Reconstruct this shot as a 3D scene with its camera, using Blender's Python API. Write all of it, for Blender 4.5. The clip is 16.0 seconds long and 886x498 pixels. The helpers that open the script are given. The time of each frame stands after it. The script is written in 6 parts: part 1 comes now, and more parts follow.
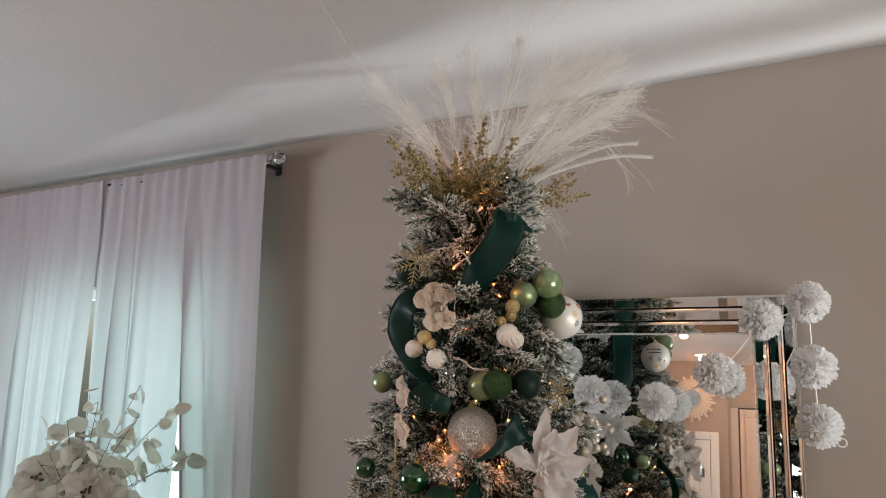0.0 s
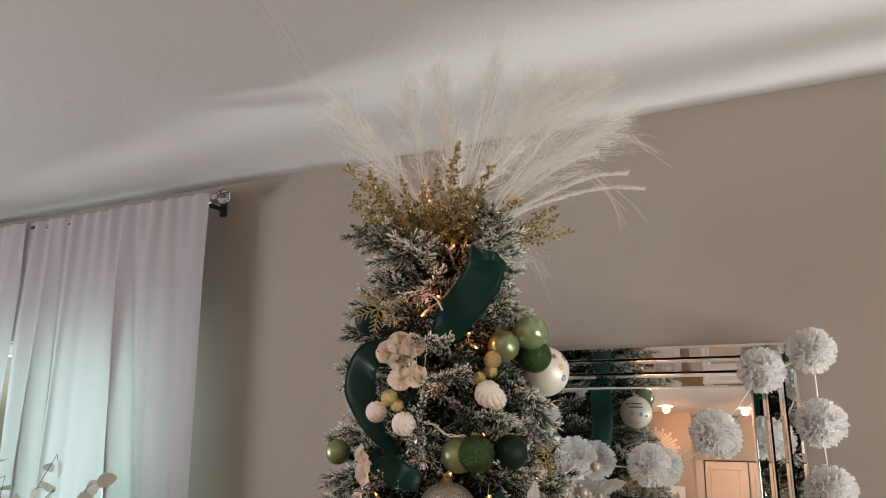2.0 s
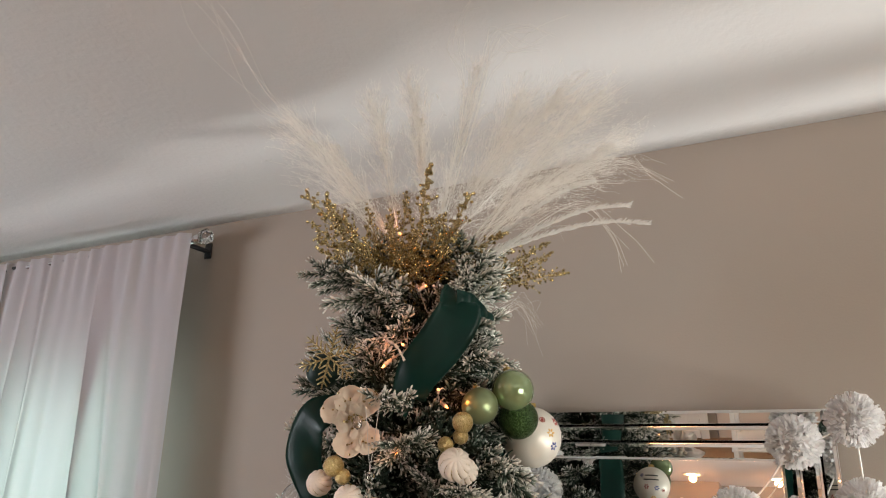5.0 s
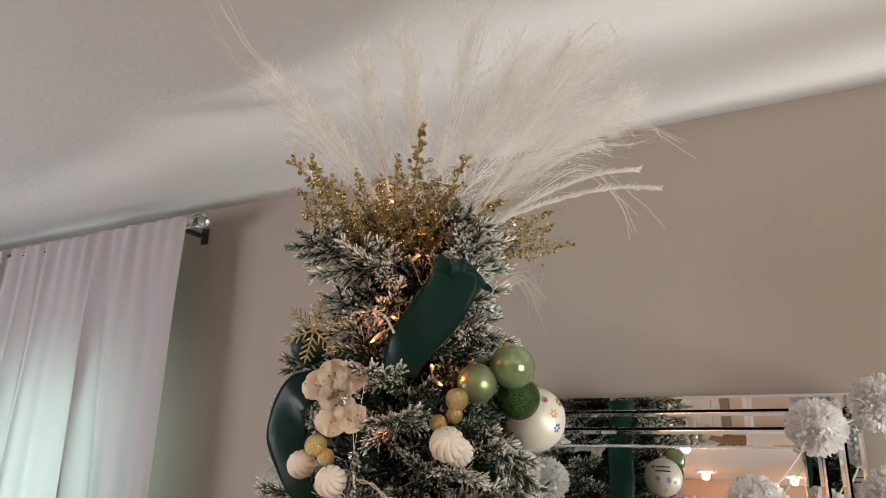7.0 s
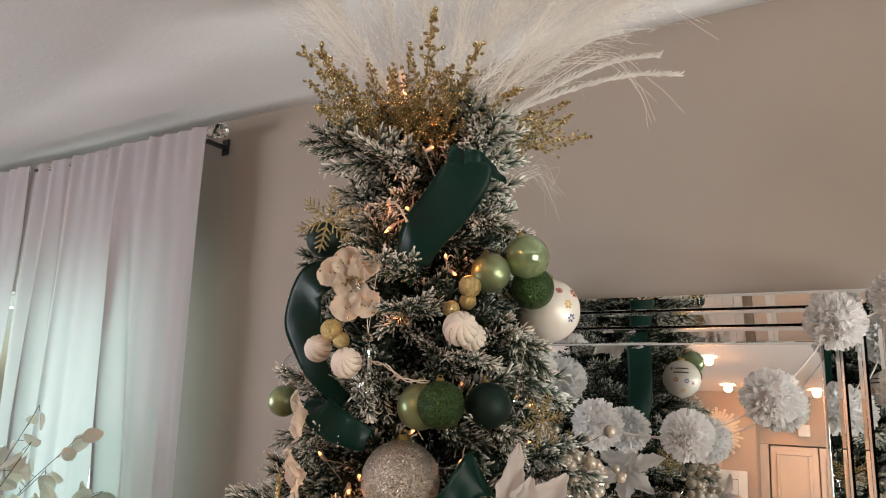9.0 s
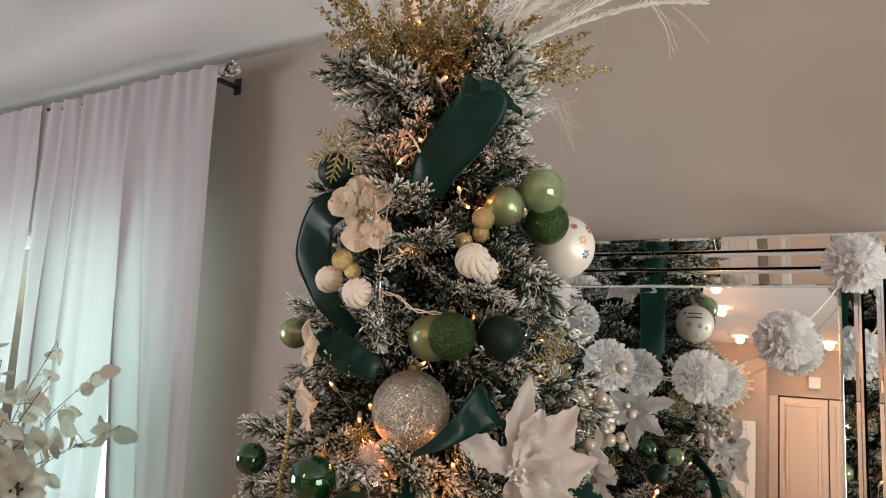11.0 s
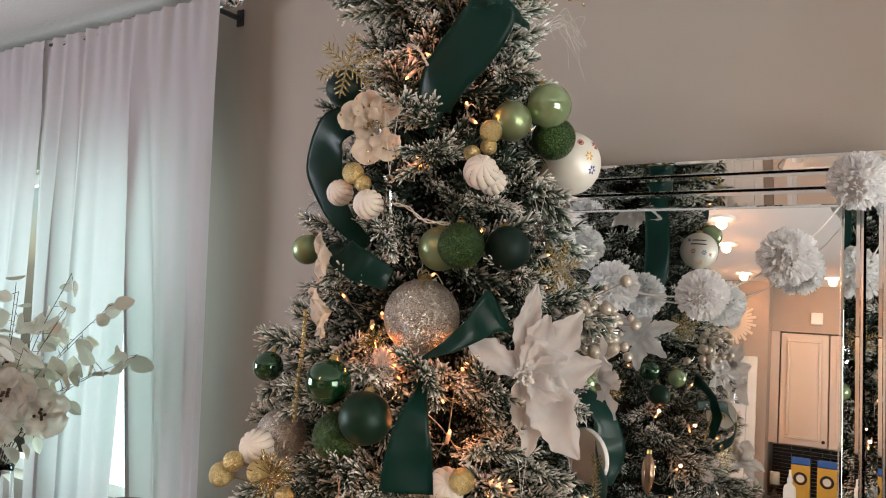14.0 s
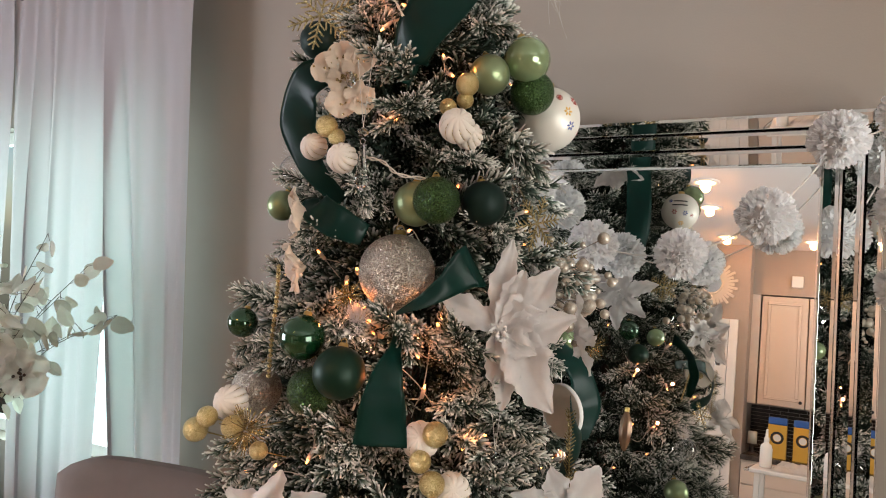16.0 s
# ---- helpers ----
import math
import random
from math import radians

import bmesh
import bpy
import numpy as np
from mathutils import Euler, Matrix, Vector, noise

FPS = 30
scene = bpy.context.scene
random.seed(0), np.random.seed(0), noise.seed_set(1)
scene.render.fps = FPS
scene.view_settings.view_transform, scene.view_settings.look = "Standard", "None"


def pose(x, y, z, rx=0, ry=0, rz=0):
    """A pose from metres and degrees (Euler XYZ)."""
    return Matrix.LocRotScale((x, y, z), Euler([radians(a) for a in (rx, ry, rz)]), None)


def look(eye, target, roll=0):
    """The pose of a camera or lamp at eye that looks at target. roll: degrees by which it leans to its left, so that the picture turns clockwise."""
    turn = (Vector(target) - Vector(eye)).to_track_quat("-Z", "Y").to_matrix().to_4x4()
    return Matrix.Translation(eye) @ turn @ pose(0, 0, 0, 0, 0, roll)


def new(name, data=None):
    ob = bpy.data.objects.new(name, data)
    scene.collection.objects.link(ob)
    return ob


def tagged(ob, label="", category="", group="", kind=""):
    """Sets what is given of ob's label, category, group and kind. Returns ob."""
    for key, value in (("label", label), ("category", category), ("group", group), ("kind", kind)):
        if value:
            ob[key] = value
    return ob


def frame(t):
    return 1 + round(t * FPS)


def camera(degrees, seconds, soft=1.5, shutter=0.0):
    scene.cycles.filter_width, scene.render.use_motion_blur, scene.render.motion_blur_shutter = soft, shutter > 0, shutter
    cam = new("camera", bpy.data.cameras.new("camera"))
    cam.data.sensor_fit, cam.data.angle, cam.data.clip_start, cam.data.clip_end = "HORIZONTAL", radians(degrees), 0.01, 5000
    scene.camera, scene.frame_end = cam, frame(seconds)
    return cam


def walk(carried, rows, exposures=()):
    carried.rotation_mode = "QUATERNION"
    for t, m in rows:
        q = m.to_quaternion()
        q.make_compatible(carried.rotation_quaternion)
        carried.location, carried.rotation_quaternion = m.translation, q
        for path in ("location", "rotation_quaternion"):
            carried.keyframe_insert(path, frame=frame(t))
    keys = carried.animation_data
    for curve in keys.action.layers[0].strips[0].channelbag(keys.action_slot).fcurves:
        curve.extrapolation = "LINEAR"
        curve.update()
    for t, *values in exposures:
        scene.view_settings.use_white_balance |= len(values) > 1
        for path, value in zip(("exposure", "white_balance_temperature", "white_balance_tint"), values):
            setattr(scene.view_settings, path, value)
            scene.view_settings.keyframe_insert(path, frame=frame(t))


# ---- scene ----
cam = camera(64.0, 16.0, soft=1.0)
PATH = [
    (0, (0.031, 0.058, 1.84), (-0.921, 1.792, 2.139), 0.7),
    (0.5, (0.019, 0.124, 1.847), (-0.9, 1.866, 2.195), 0.7),
    (1, (-0.015, 0.166, 1.853), (-0.894, 1.921, 2.237), 0.4),
    (1.5, (-0.078, 0.199, 1.866), (-0.919, 1.965, 2.28), -0.0),
    (2, (-0.097, 0.239, 1.86), (-0.921, 2.007, 2.299), -0.2),
    (2.5, (-0.08, 0.302, 1.861), (-0.923, 2.054, 2.331), 0.0),
    (3, (-0.075, 0.343, 1.862), (-0.935, 2.079, 2.359), 0.5),
    (3.5, (-0.051, 0.381, 1.87), (-0.937, 2.094, 2.398), 1.0),
    (4, (-0.041, 0.417, 1.871), (-0.936, 2.118, 2.425), 1.4),
    (4.2, (-0.061, 0.424, 1.874), (-0.943, 2.129, 2.434), 1.3),
    (6.3, (-0.108, 0.543, 1.881), (-0.979, 2.229, 2.512), 1.5),
    (6.5, (-0.109, 0.55, 1.876), (-0.988, 2.234, 2.501), 1.5),
    (7, (-0.116, 0.562, 1.855), (-1.016, 2.247, 2.445), 1.5),
    (7.5, (-0.108, 0.573, 1.836), (-1.032, 2.263, 2.376), 1.5),
    (8, (-0.105, 0.577, 1.827), (-1.05, 2.272, 2.311), 1.4),
    (8.5, (-0.101, 0.582, 1.815), (-1.069, 2.279, 2.241), 1.4),
    (9, (-0.106, 0.587, 1.809), (-1.092, 2.285, 2.187), 1.5),
    (9.2, (-0.103, 0.596, 1.799), (-1.1, 2.29, 2.169), 1.7),
    (11.3, (-0.116, 0.605, 1.783), (-1.141, 2.308, 2.009), 2.3),
    (11.5, (-0.117, 0.604, 1.781), (-1.142, 2.308, 1.999), 2.3),
    (12, (-0.123, 0.607, 1.771), (-1.157, 2.308, 1.959), 2.4),
    (12.5, (-0.123, 0.603, 1.76), (-1.165, 2.303, 1.923), 2.4),
    (13, (-0.121, 0.607, 1.752), (-1.167, 2.306, 1.886), 2.2),
    (13.5, (-0.114, 0.601, 1.747), (-1.161, 2.301, 1.859), 2.0),
    (14, (-0.109, 0.589, 1.737), (-1.149, 2.296, 1.825), 1.9),
    (14.5, (-0.108, 0.596, 1.73), (-1.139, 2.309, 1.787), 1.9),
    (15, (-0.106, 0.599, 1.728), (-1.129, 2.316, 1.761), 2.0),
    (15.5, (-0.103, 0.6, 1.726), (-1.118, 2.324, 1.739), 2.0),
    (16, (-0.1, 0.605, 1.725), (-1.106, 2.334, 1.715), 2.0),
]
walk(cam, [(t, look(eye, target, roll)) for t, eye, target, roll in PATH], [(0.0, -0.36, 6450, 7.5), (2.5, -0.26, 6800, 7.5), (6.5, -0.16, 6900, 7), (9, -0.13, 6950, 8.5), (12, -0.08, 6750, 7.5), (16, -0.07, 6650, 7.5)])

# ---- world and light ----
CEIL = 2.70
WALL_Y = 2.25
world = bpy.data.worlds.new("sky")
scene.world = world
world.use_nodes = True
wn = world.node_tree
sky = wn.nodes.new("ShaderNodeTexSky")
sky.sky_type, sky.sun_disc, sky.sun_elevation, sky.sun_rotation = "NISHITA", False, radians(35), radians(120)
wn.links.new(sky.outputs[0], wn.nodes["Background"].inputs[0])
wn.nodes["Background"].inputs[1].default_value = 0.08


def area(name, m, w, h, power, colour):
    d = bpy.data.lights.new(name, "AREA")
    d.shape, d.size, d.size_y, d.energy, d.color = "RECTANGLE", w, h, power, colour
    ob = new(name, d)
    ob.matrix_world = m
    return ob


# daylight in the openings; the west lamp and the ground bounce are added
area("north_window_light", look((-2.835, 2.52, 1.5), (-2.75, 0, 1.4)), 1.55, 1.3, 42, (0.66, 0.97, 0.96))
area("east_window_light", look((2.56, 0.2, 1.5), (-0.5, 0.9, 1.6)), 1.7, 1.35, 65, (0.98, 0.98, 0.95))
# fill from an unseen west opening, added to brighten the left wall
area("west_fill_light", look((-4.36, -0.6, 1.5), (-1.2, 1.8, 1.2)), 1.7, 1.35, 114, (0.85, 0.88, 1.0))
# lamp added low outside in place of ground light, stripes the ceiling
area("east_ground_bounce", look((4.5, 1.7, 0.3), (-1.0, 1.95, 2.7)), 0.16, 0.5, 320, (0.95, 0.98, 1.0))
# warm ceiling lamps of the kitchen end
DOWNLIGHTS = ((-0.92, -0.75, 16), (-1.0, -1.41, 13), (-1.03, -2.45, 10), (-0.39, -2.58, 8))
for x, y, e in DOWNLIGHTS:
    d = bpy.data.lights.new("downlight_lamp", "SPOT")
    d.energy, d.color, d.shadow_soft_size = e * 1.6, (1.0, 0.45, 0.19), 0.04
    d.spot_size, d.spot_blend = radians(150), 0.6
    o = new("downlight_lamp", d)
    o.matrix_world = look((x, y, CEIL - 0.03), (x, y + 0.001, 0))
    # extra point lamp added under each lens to warm the ceiling round it
    d = bpy.data.lights.new("downlight_spill", "POINT")
    d.energy, d.color, d.shadow_soft_size = 4.6, (1.0, 0.37, 0.13), 0.03
    o = new("downlight_spill", d)
    o.location = (x, y, CEIL - 0.036)

# ---- materials ----


def mat(name):
    m = bpy.data.materials.new(name)
    m.use_nodes = True
    return m, m.node_tree, m.node_tree.nodes["Principled BSDF"]


def node(nt, kind, **kw):
    n = nt.nodes.new(kind)
    for k, v in kw.items():
        n.inputs[k].default_value = v
    return n


def noise_tex(nt, scale, detail=3.0, rough=0.5, coord="Object"):
    tc = nt.nodes.new("ShaderNodeTexCoord")
    n = node(nt, "ShaderNodeTexNoise", Scale=scale, Detail=detail, Roughness=rough)
    nt.links.new(tc.outputs[coord], n.inputs["Vector"])
    return n


def ramp(nt, src, stops):
    r = nt.nodes.new("ShaderNodeValToRGB")
    nt.links.new(src, r.inputs[0])
    el = r.color_ramp.elements
    for i, (p, c) in enumerate(stops):
        e = el[i] if i < 2 else el.new(p)
        e.position, e.color = p, (*c, 1)
    return r


def bump(nt, src, bsdf, strength, dist=0.01):
    b = node(nt, "ShaderNodeBump", Strength=strength, Distance=dist)
    nt.links.new(src, b.inputs["Height"])
    nt.links.new(b.outputs[0], bsdf.inputs["Normal"])
    return b


def simple(name, colour, rough=0.5, metal=0.0, var=0.12, scale=30.0, bumps=0.0, bump_scale=None, coat=0.0, trans=0.0, spec=0.5):
    """Principled material with colour variation at two scales and fine relief."""
    m, nt, b = mat(name)
    n1 = noise_tex(nt, scale, 4)
    n2 = noise_tex(nt, scale * 0.13, 2)
    mx = nt.nodes.new("ShaderNodeMath")
    mx.operation = "ADD"
    nt.links.new(n1.outputs[0], mx.inputs[0])
    nt.links.new(n2.outputs[0], mx.inputs[1])
    lo = tuple(max(0, c * (1 - var)) for c in colour)
    hi = tuple(min(1, c * (1 + var)) for c in colour)
    r = ramp(nt, mx.outputs[0], [(0.7, lo), (1.3, hi)])
    # the sum of both noises runs from 0 to 2: halve it
    mx.operation = "MULTIPLY_ADD"
    mx.inputs[1].default_value = 0.5
    nt.links.remove(mx.inputs[1].links[0])
    nt.links.new(n2.outputs[0], mx.inputs[2])
    r.color_ramp.elements[0].position, r.color_ramp.elements[1].position = 0.55, 0.95
    nt.links.new(r.outputs[0], b.inputs["Base Color"])
    b.inputs["Roughness"].default_value = rough
    b.inputs["Metallic"].default_value = metal
    b.inputs["Coat Weight"].default_value = coat
    b.inputs["Transmission Weight"].default_value = trans
    b.inputs["Specular IOR Level"].default_value = spec
    if bumps:
        n3 = noise_tex(nt, bump_scale or scale * 4, 5, 0.6)
        bump(nt, n3.outputs[0], b, bumps, 0.004)
    return m


def glitter(name, colour, spark, rough=0.28, scale=900.0, metal=0.85):
    """Glitter: tiny flakes, each with its own tilt and tone."""
    m, nt, b = mat(name)
    tc = nt.nodes.new("ShaderNodeTexCoord")
    v = node(nt, "ShaderNodeTexVoronoi", Scale=scale)
    nt.links.new(tc.outputs["Object"], v.inputs["Vector"])
    r = ramp(nt, v.outputs["Color"], [(0.25, colour), (0.8, spark)])
    nt.links.new(r.outputs[0], b.inputs["Base Color"])
    b.inputs["Roughness"].default_value, b.inputs["Metallic"].default_value = rough, metal
    sub = node(nt, "ShaderNodeVectorMath")
    sub.operation = "MULTIPLY_ADD"
    nt.links.new(v.outputs["Color"], sub.inputs[0])
    sub.inputs[1].default_value = (1.5, 1.5, 1.5)
    sub.inputs[2].default_value = (-0.75, -0.75, -0.75)
    g = nt.nodes.new("ShaderNodeNewGeometry")
    add = nt.nodes.new("ShaderNodeVectorMath")
    add.operation = "ADD"
    nt.links.new(sub.outputs[0], add.inputs[0])
    nt.links.new(g.outputs["Normal"], add.inputs[1])
    nz = nt.nodes.new("ShaderNodeVectorMath")
    nz.operation = "NORMALIZE"
    nt.links.new(add.outputs[0], nz.inputs[0])
    nt.links.new(nz.outputs[0], b.inputs["Normal"])
    return m


M_WALL = simple("taupe_wall_paint", (0.345, 0.292, 0.25), 0.72, var=0.05, scale=3.0, bumps=0.12, bump_scale=180)
M_CEIL = simple("white_ceiling_paint", (0.70, 0.69, 0.69), 0.85, var=0.03, scale=2.0, bumps=0.42, bump_scale=60)
M_FLOOR = simple("oak_floor", (0.28, 0.17, 0.09), 0.4, var=0.3, scale=12, bumps=0.1)
M_WHITE = simple("white_gloss_paint", (0.78, 0.76, 0.73), 0.35, var=0.04, scale=8, bumps=0.03)
M_MIRROR, _nt, _b = mat("mirror_silver")
_b.inputs["Base Color"].default_value, _b.inputs["Metallic"].default_value, _b.inputs["Roughness"].default_value = (0.86, 0.88, 0.87, 1), 1.0, 0.006
M_EDGE, _nt, _b = mat("mirror_bevel_edge")
_b.inputs["Base Color"].default_value, _b.inputs["Metallic"].default_value, _b.inputs["Roughness"].default_value = (0.84, 0.85, 0.86, 1), 1.0, 0.16


def curtain_material():
    m, nt, b = mat("white_sheer_curtain")
    n = noise_tex(nt, 900, 2)
    r = ramp(nt, n.outputs[0], [(0.3, (0.39, 0.355, 0.37)), (0.7, (0.46, 0.42, 0.44))])
    nt.links.new(r.outputs[0], b.inputs["Base Color"])
    b.inputs["Roughness"].default_value = 0.9
    tr = nt.nodes.new("ShaderNodeBsdfTranslucent")
    tr.inputs[0].default_value = (0.80, 0.86, 0.84, 1)
    mix = node(nt, "ShaderNodeMixShader", Fac=0.115)
    nt.links.new(b.outputs[0], mix.inputs[1])
    nt.links.new(tr.outputs[0], mix.inputs[2])
    nt.links.new(mix.outputs[0], nt.nodes["Material Output"].inputs[0])
    bump(nt, n.outputs[0], b, 0.15, 0.002)
    return m


M_CURTAIN = curtain_material()
M_SKY, _nt, _b = mat("overcast_daylight")
_b.inputs["Base Color"].default_value, _b.inputs["Emission Color"].default_value, _b.inputs["Emission Strength"].default_value = (0, 0, 0, 1), (0.72, 0.98, 1.0, 1), 2.3

# ---- mesh helpers ----


def mesh_ob(name, bm, material, parent=None, label="", smooth=False):
    me = bpy.data.meshes.new(name)
    bm.to_mesh(me)
    bm.free()
    return link_mesh(name, me, material, parent, label, smooth)


def link_mesh(name, me, material, parent=None, label="", smooth=False):
    if material is not None and not me.materials:
        me.materials.append(material)
    if smooth:
        me.shade_smooth()
    ob = new(name, me)
    if parent is not None:
        ob.parent = parent
    if label:
        tagged(ob, label)
    return ob


part = mesh_ob


def thing(name, label, category, m=None, group="", kind=""):
    ob = new(name)
    ob.empty_display_size = 0.05
    if m is not None:
        ob.matrix_world = m
    return tagged(ob, label, category, group, kind)


def put_box(bm, x0, x1, y0, y1, z0, z1, bevel=0.0, m=None):
    """A box, its edges rounded by bevel."""
    geo = bmesh.ops.create_cube(bm, size=1)
    vs = geo["verts"]
    bmesh.ops.scale(bm, verts=vs, vec=(x1 - x0, y1 - y0, z1 - z0))
    bmesh.ops.translate(bm, verts=vs, vec=((x0 + x1) / 2, (y0 + y1) / 2, (z0 + z1) / 2))
    if bevel:
        es = list({e for v in vs for e in v.link_edges})
        out = bmesh.ops.bevel(bm, geom=es, offset=bevel, segments=2, affect="EDGES", profile=0.5)
        vs = list({v for v in out["verts"]} | {v for v in vs if v.is_valid})
    if m is not None:
        bmesh.ops.transform(bm, matrix=m, verts=[v for v in vs if v.is_valid])
    return vs


def box_bm(x0, x1, y0, y1, z0, z1, bevel=0.0):
    bm = bmesh.new()
    put_box(bm, x0, x1, y0, y1, z0, z1, bevel)
    return bm


def revolve(bm, profile, segs=24, m=None):
    """A turned body from (radius, height) pairs."""
    rings = []
    for r, z in profile:
        if r < 1e-5:
            rings.append([bm.verts.new((0, 0, z))])
        else:
            rings.append([bm.verts.new((r * math.cos(2 * math.pi * k / segs), r * math.sin(2 * math.pi * k / segs), z)) for k in range(segs)])
    for a, b in zip(rings, rings[1:]):
        for k in range(segs):
            l = (k + 1) % segs
            if len(a) == 1 and len(b) > 1:
                bm.faces.new((a[0], b[l], b[k]))
            elif len(b) == 1 and len(a) > 1:
                bm.faces.new((a[k], a[l], b[0]))
            elif len(a) > 1:
                bm.faces.new((a[k], a[l], b[l], b[k]))
    if m is not None:
        bmesh.ops.transform(bm, matrix=m, verts=[v for ring in rings for v in ring])
    return rings


def tube(bm, pts, r0, r1=None, segs=6):
    """A tube along pts, tapering from r0 to r1."""
    r1 = r0 if r1 is None else r1
    pts = [Vector(p) for p in pts]
    rings = []
    for i, p in enumerate(pts):
        d = (pts[min(i + 1, len(pts) - 1)] - pts[max(i - 1, 0)]).normalized()
        a = d.cross(Vector((0.3, 0.9, 0.31))).normalized()
        b = d.cross(a)
        r = r0 + (r1 - r0) * i / max(1, len(pts) - 1)
        rings.append([bm.verts.new(p + r * (a * math.cos(2 * math.pi * k / segs) + b * math.sin(2 * math.pi * k / segs))) for k in range(segs)])
    for A, B in zip(rings, rings[1:]):
        for k in range(segs):
            bm.faces.new((A[k], A[(k + 1) % segs], B[(k + 1) % segs], B[k]))
    bm.faces.new(rings[0][::-1])
    bm.faces.new(rings[-1])


def align(p, direction, roll=0.0):
    """A pose at p whose z axis runs along direction."""
    return Matrix.Translation(p) @ Vector(direction).to_track_quat("Z", "Y").to_matrix().to_4x4() @ Matrix.Rotation(roll, 4, "Z")


# ---- the room ----
X_W, X_E, Y_S = -4.3, 2.5, -2.8
structure = lambda ob, label, cat: tagged(ob, label, cat, "", "structure")

structure(mesh_ob("floor", box_bm(X_W - 0.2, X_E + 0.2, -4.4, WALL_Y + 0.2, -0.1, 0.0), M_FLOOR), "brown oak floor of the dining room and kitchen", "floor")
bm = bmesh.new()
bmesh.ops.create_grid(bm, x_segments=90, y_segments=90, size=0.5)
for v in bm.verts:
    x, y = X_W + (X_E - X_W) * (v.co.x + 0.5), -4.4 + (WALL_Y + 4.4) * (v.co.y + 0.5)
    v.co = (x, y, CEIL + 0.006 * noise.noise((x * 0.9, y * 2.2, 0.3)))
bmesh.ops.reverse_faces(bm, faces=bm.faces)
ext = bmesh.ops.extrude_face_region(bm, geom=list(bm.faces))
bmesh.ops.translate(bm, verts=[v for v in ext["geom"] if isinstance(v, bmesh.types.BMVert)], vec=(0, 0, 0.15))
structure(mesh_ob("ceiling", bm, M_CEIL, smooth=True), "white painted plaster ceiling, slightly uneven", "ceiling")


def wall_with_hole(name, label, a0, a1, h0, h1, lo, hi, zlo, zhi, along, at, thick):
    """A wall from a0 to a1 along 'x' or 'y', with one opening lo..hi by zlo..zhi."""
    bm = bmesh.new()
    for u0, u1, z0, z1 in ((a0, lo, h0, h1), (hi, a1, h0, h1), (lo, hi, h0, zlo), (lo, hi, zhi, h1)):
        if along == "x":
            put_box(bm, u0, u1, at, at + thick, z0, z1)
        else:
            put_box(bm, at, at + thick, u0, u1, z0, z1)
    bmesh.ops.remove_doubles(bm, verts=bm.verts, dist=1e-5)
    return structure(mesh_ob(name, bm, M_WALL), label, "wall")


wall_with_hole("wall_north", "taupe painted wall behind the tree", X_W, X_E, 0, CEIL + 0.02, -3.60, -2.085, 0.85, 2.15, "x", WALL_Y, 0.16)
wall_with_hole("wall_east", "taupe painted wall with a wide window", -4.4, 1.2, 0, CEIL + 0.02, -0.7, 1.1, 0.8, 2.2, "y", X_E, 0.16)
# narrow opening added out of view for the ceiling bands
wall_with_hole("wall_east_end", "taupe painted wall with an added, unseen narrow window", 1.2, WALL_Y + 0.16, 0, CEIL + 0.02, 1.45, 2.10, 0.8, 2.2, "y", X_E, 0.16)
# the west opening is added, out of view, to let the fill in
wall_with_hole("wall_west", "taupe painted side wall with an added, unseen window", -4.4, WALL_Y + 0.16, 0, CEIL + 0.02, -1.5, 0.3, 0.8, 2.2, "y", X_W - 0.16, 0.16)


def window(name, x0, x1, z0, z1, m, label):
    """A white sash window with a middle bar, facing -y before m."""
    w = thing(name, label, "window", m, kind="structure")
    f = bmesh.new()
    t = 0.05
    for b in ((x0, x0 + t, z0, z1), (x1 - t, x1, z0, z1), (x0 + t, x1 - t, z0, z0 + t), (x0 + t, x1 - t, z1 - t, z1), ((x0 + x1) / 2 - t / 2, (x0 + x1) / 2 + t / 2, z0 + t, z1 - t)):
        put_box(f, b[0], b[1], 0.08, 0.13, b[2], b[3])
    part("window_frame", f, M_WHITE, w)
    return w


window("window_1", -3.60, -2.085, 0.85, 2.15, pose(0, WALL_Y, 0), "white framed window behind sheer white curtains")
window("window_2", -1.1, 0.7, 0.8, 2.2, pose(X_E, 0, 0, 0, 0, -90), "white framed wide window in the side wall")
# unseen window, added as the opening for the west fill
window("added_window", -1.5, 0.3, 0.8, 2.2, pose(X_W, 0, 0, 0, 0, 90), "unseen white framed window added in the opposite side wall for light")
# unseen blind, its vanes spaced to throw the bands on the ceiling
blind = thing("unseen_blind", "unseen white vertical blind whose gaps stripe the ceiling with light", "blind")
part("head_rail", box_bm(X_E - 0.05, X_E - 0.01, 1.44, 2.11, 2.2, 2.24, 0.004), M_WHITE, blind)
for y0, y1 in ((1.44, 1.66), (1.795, 1.852), (1.95, 2.11)):
    part("vane", box_bm(X_E - 0.034, X_E - 0.030, y0, y1, 0.78, 2.2), M_WHITE, blind)
structure(mesh_ob("backdrop", box_bm(-5.5, 0.5, 4.0, 4.05, -0.5, 4.5), M_SKY), "pale overcast daylight outside the window", "backdrop")
# ---- curtains ----


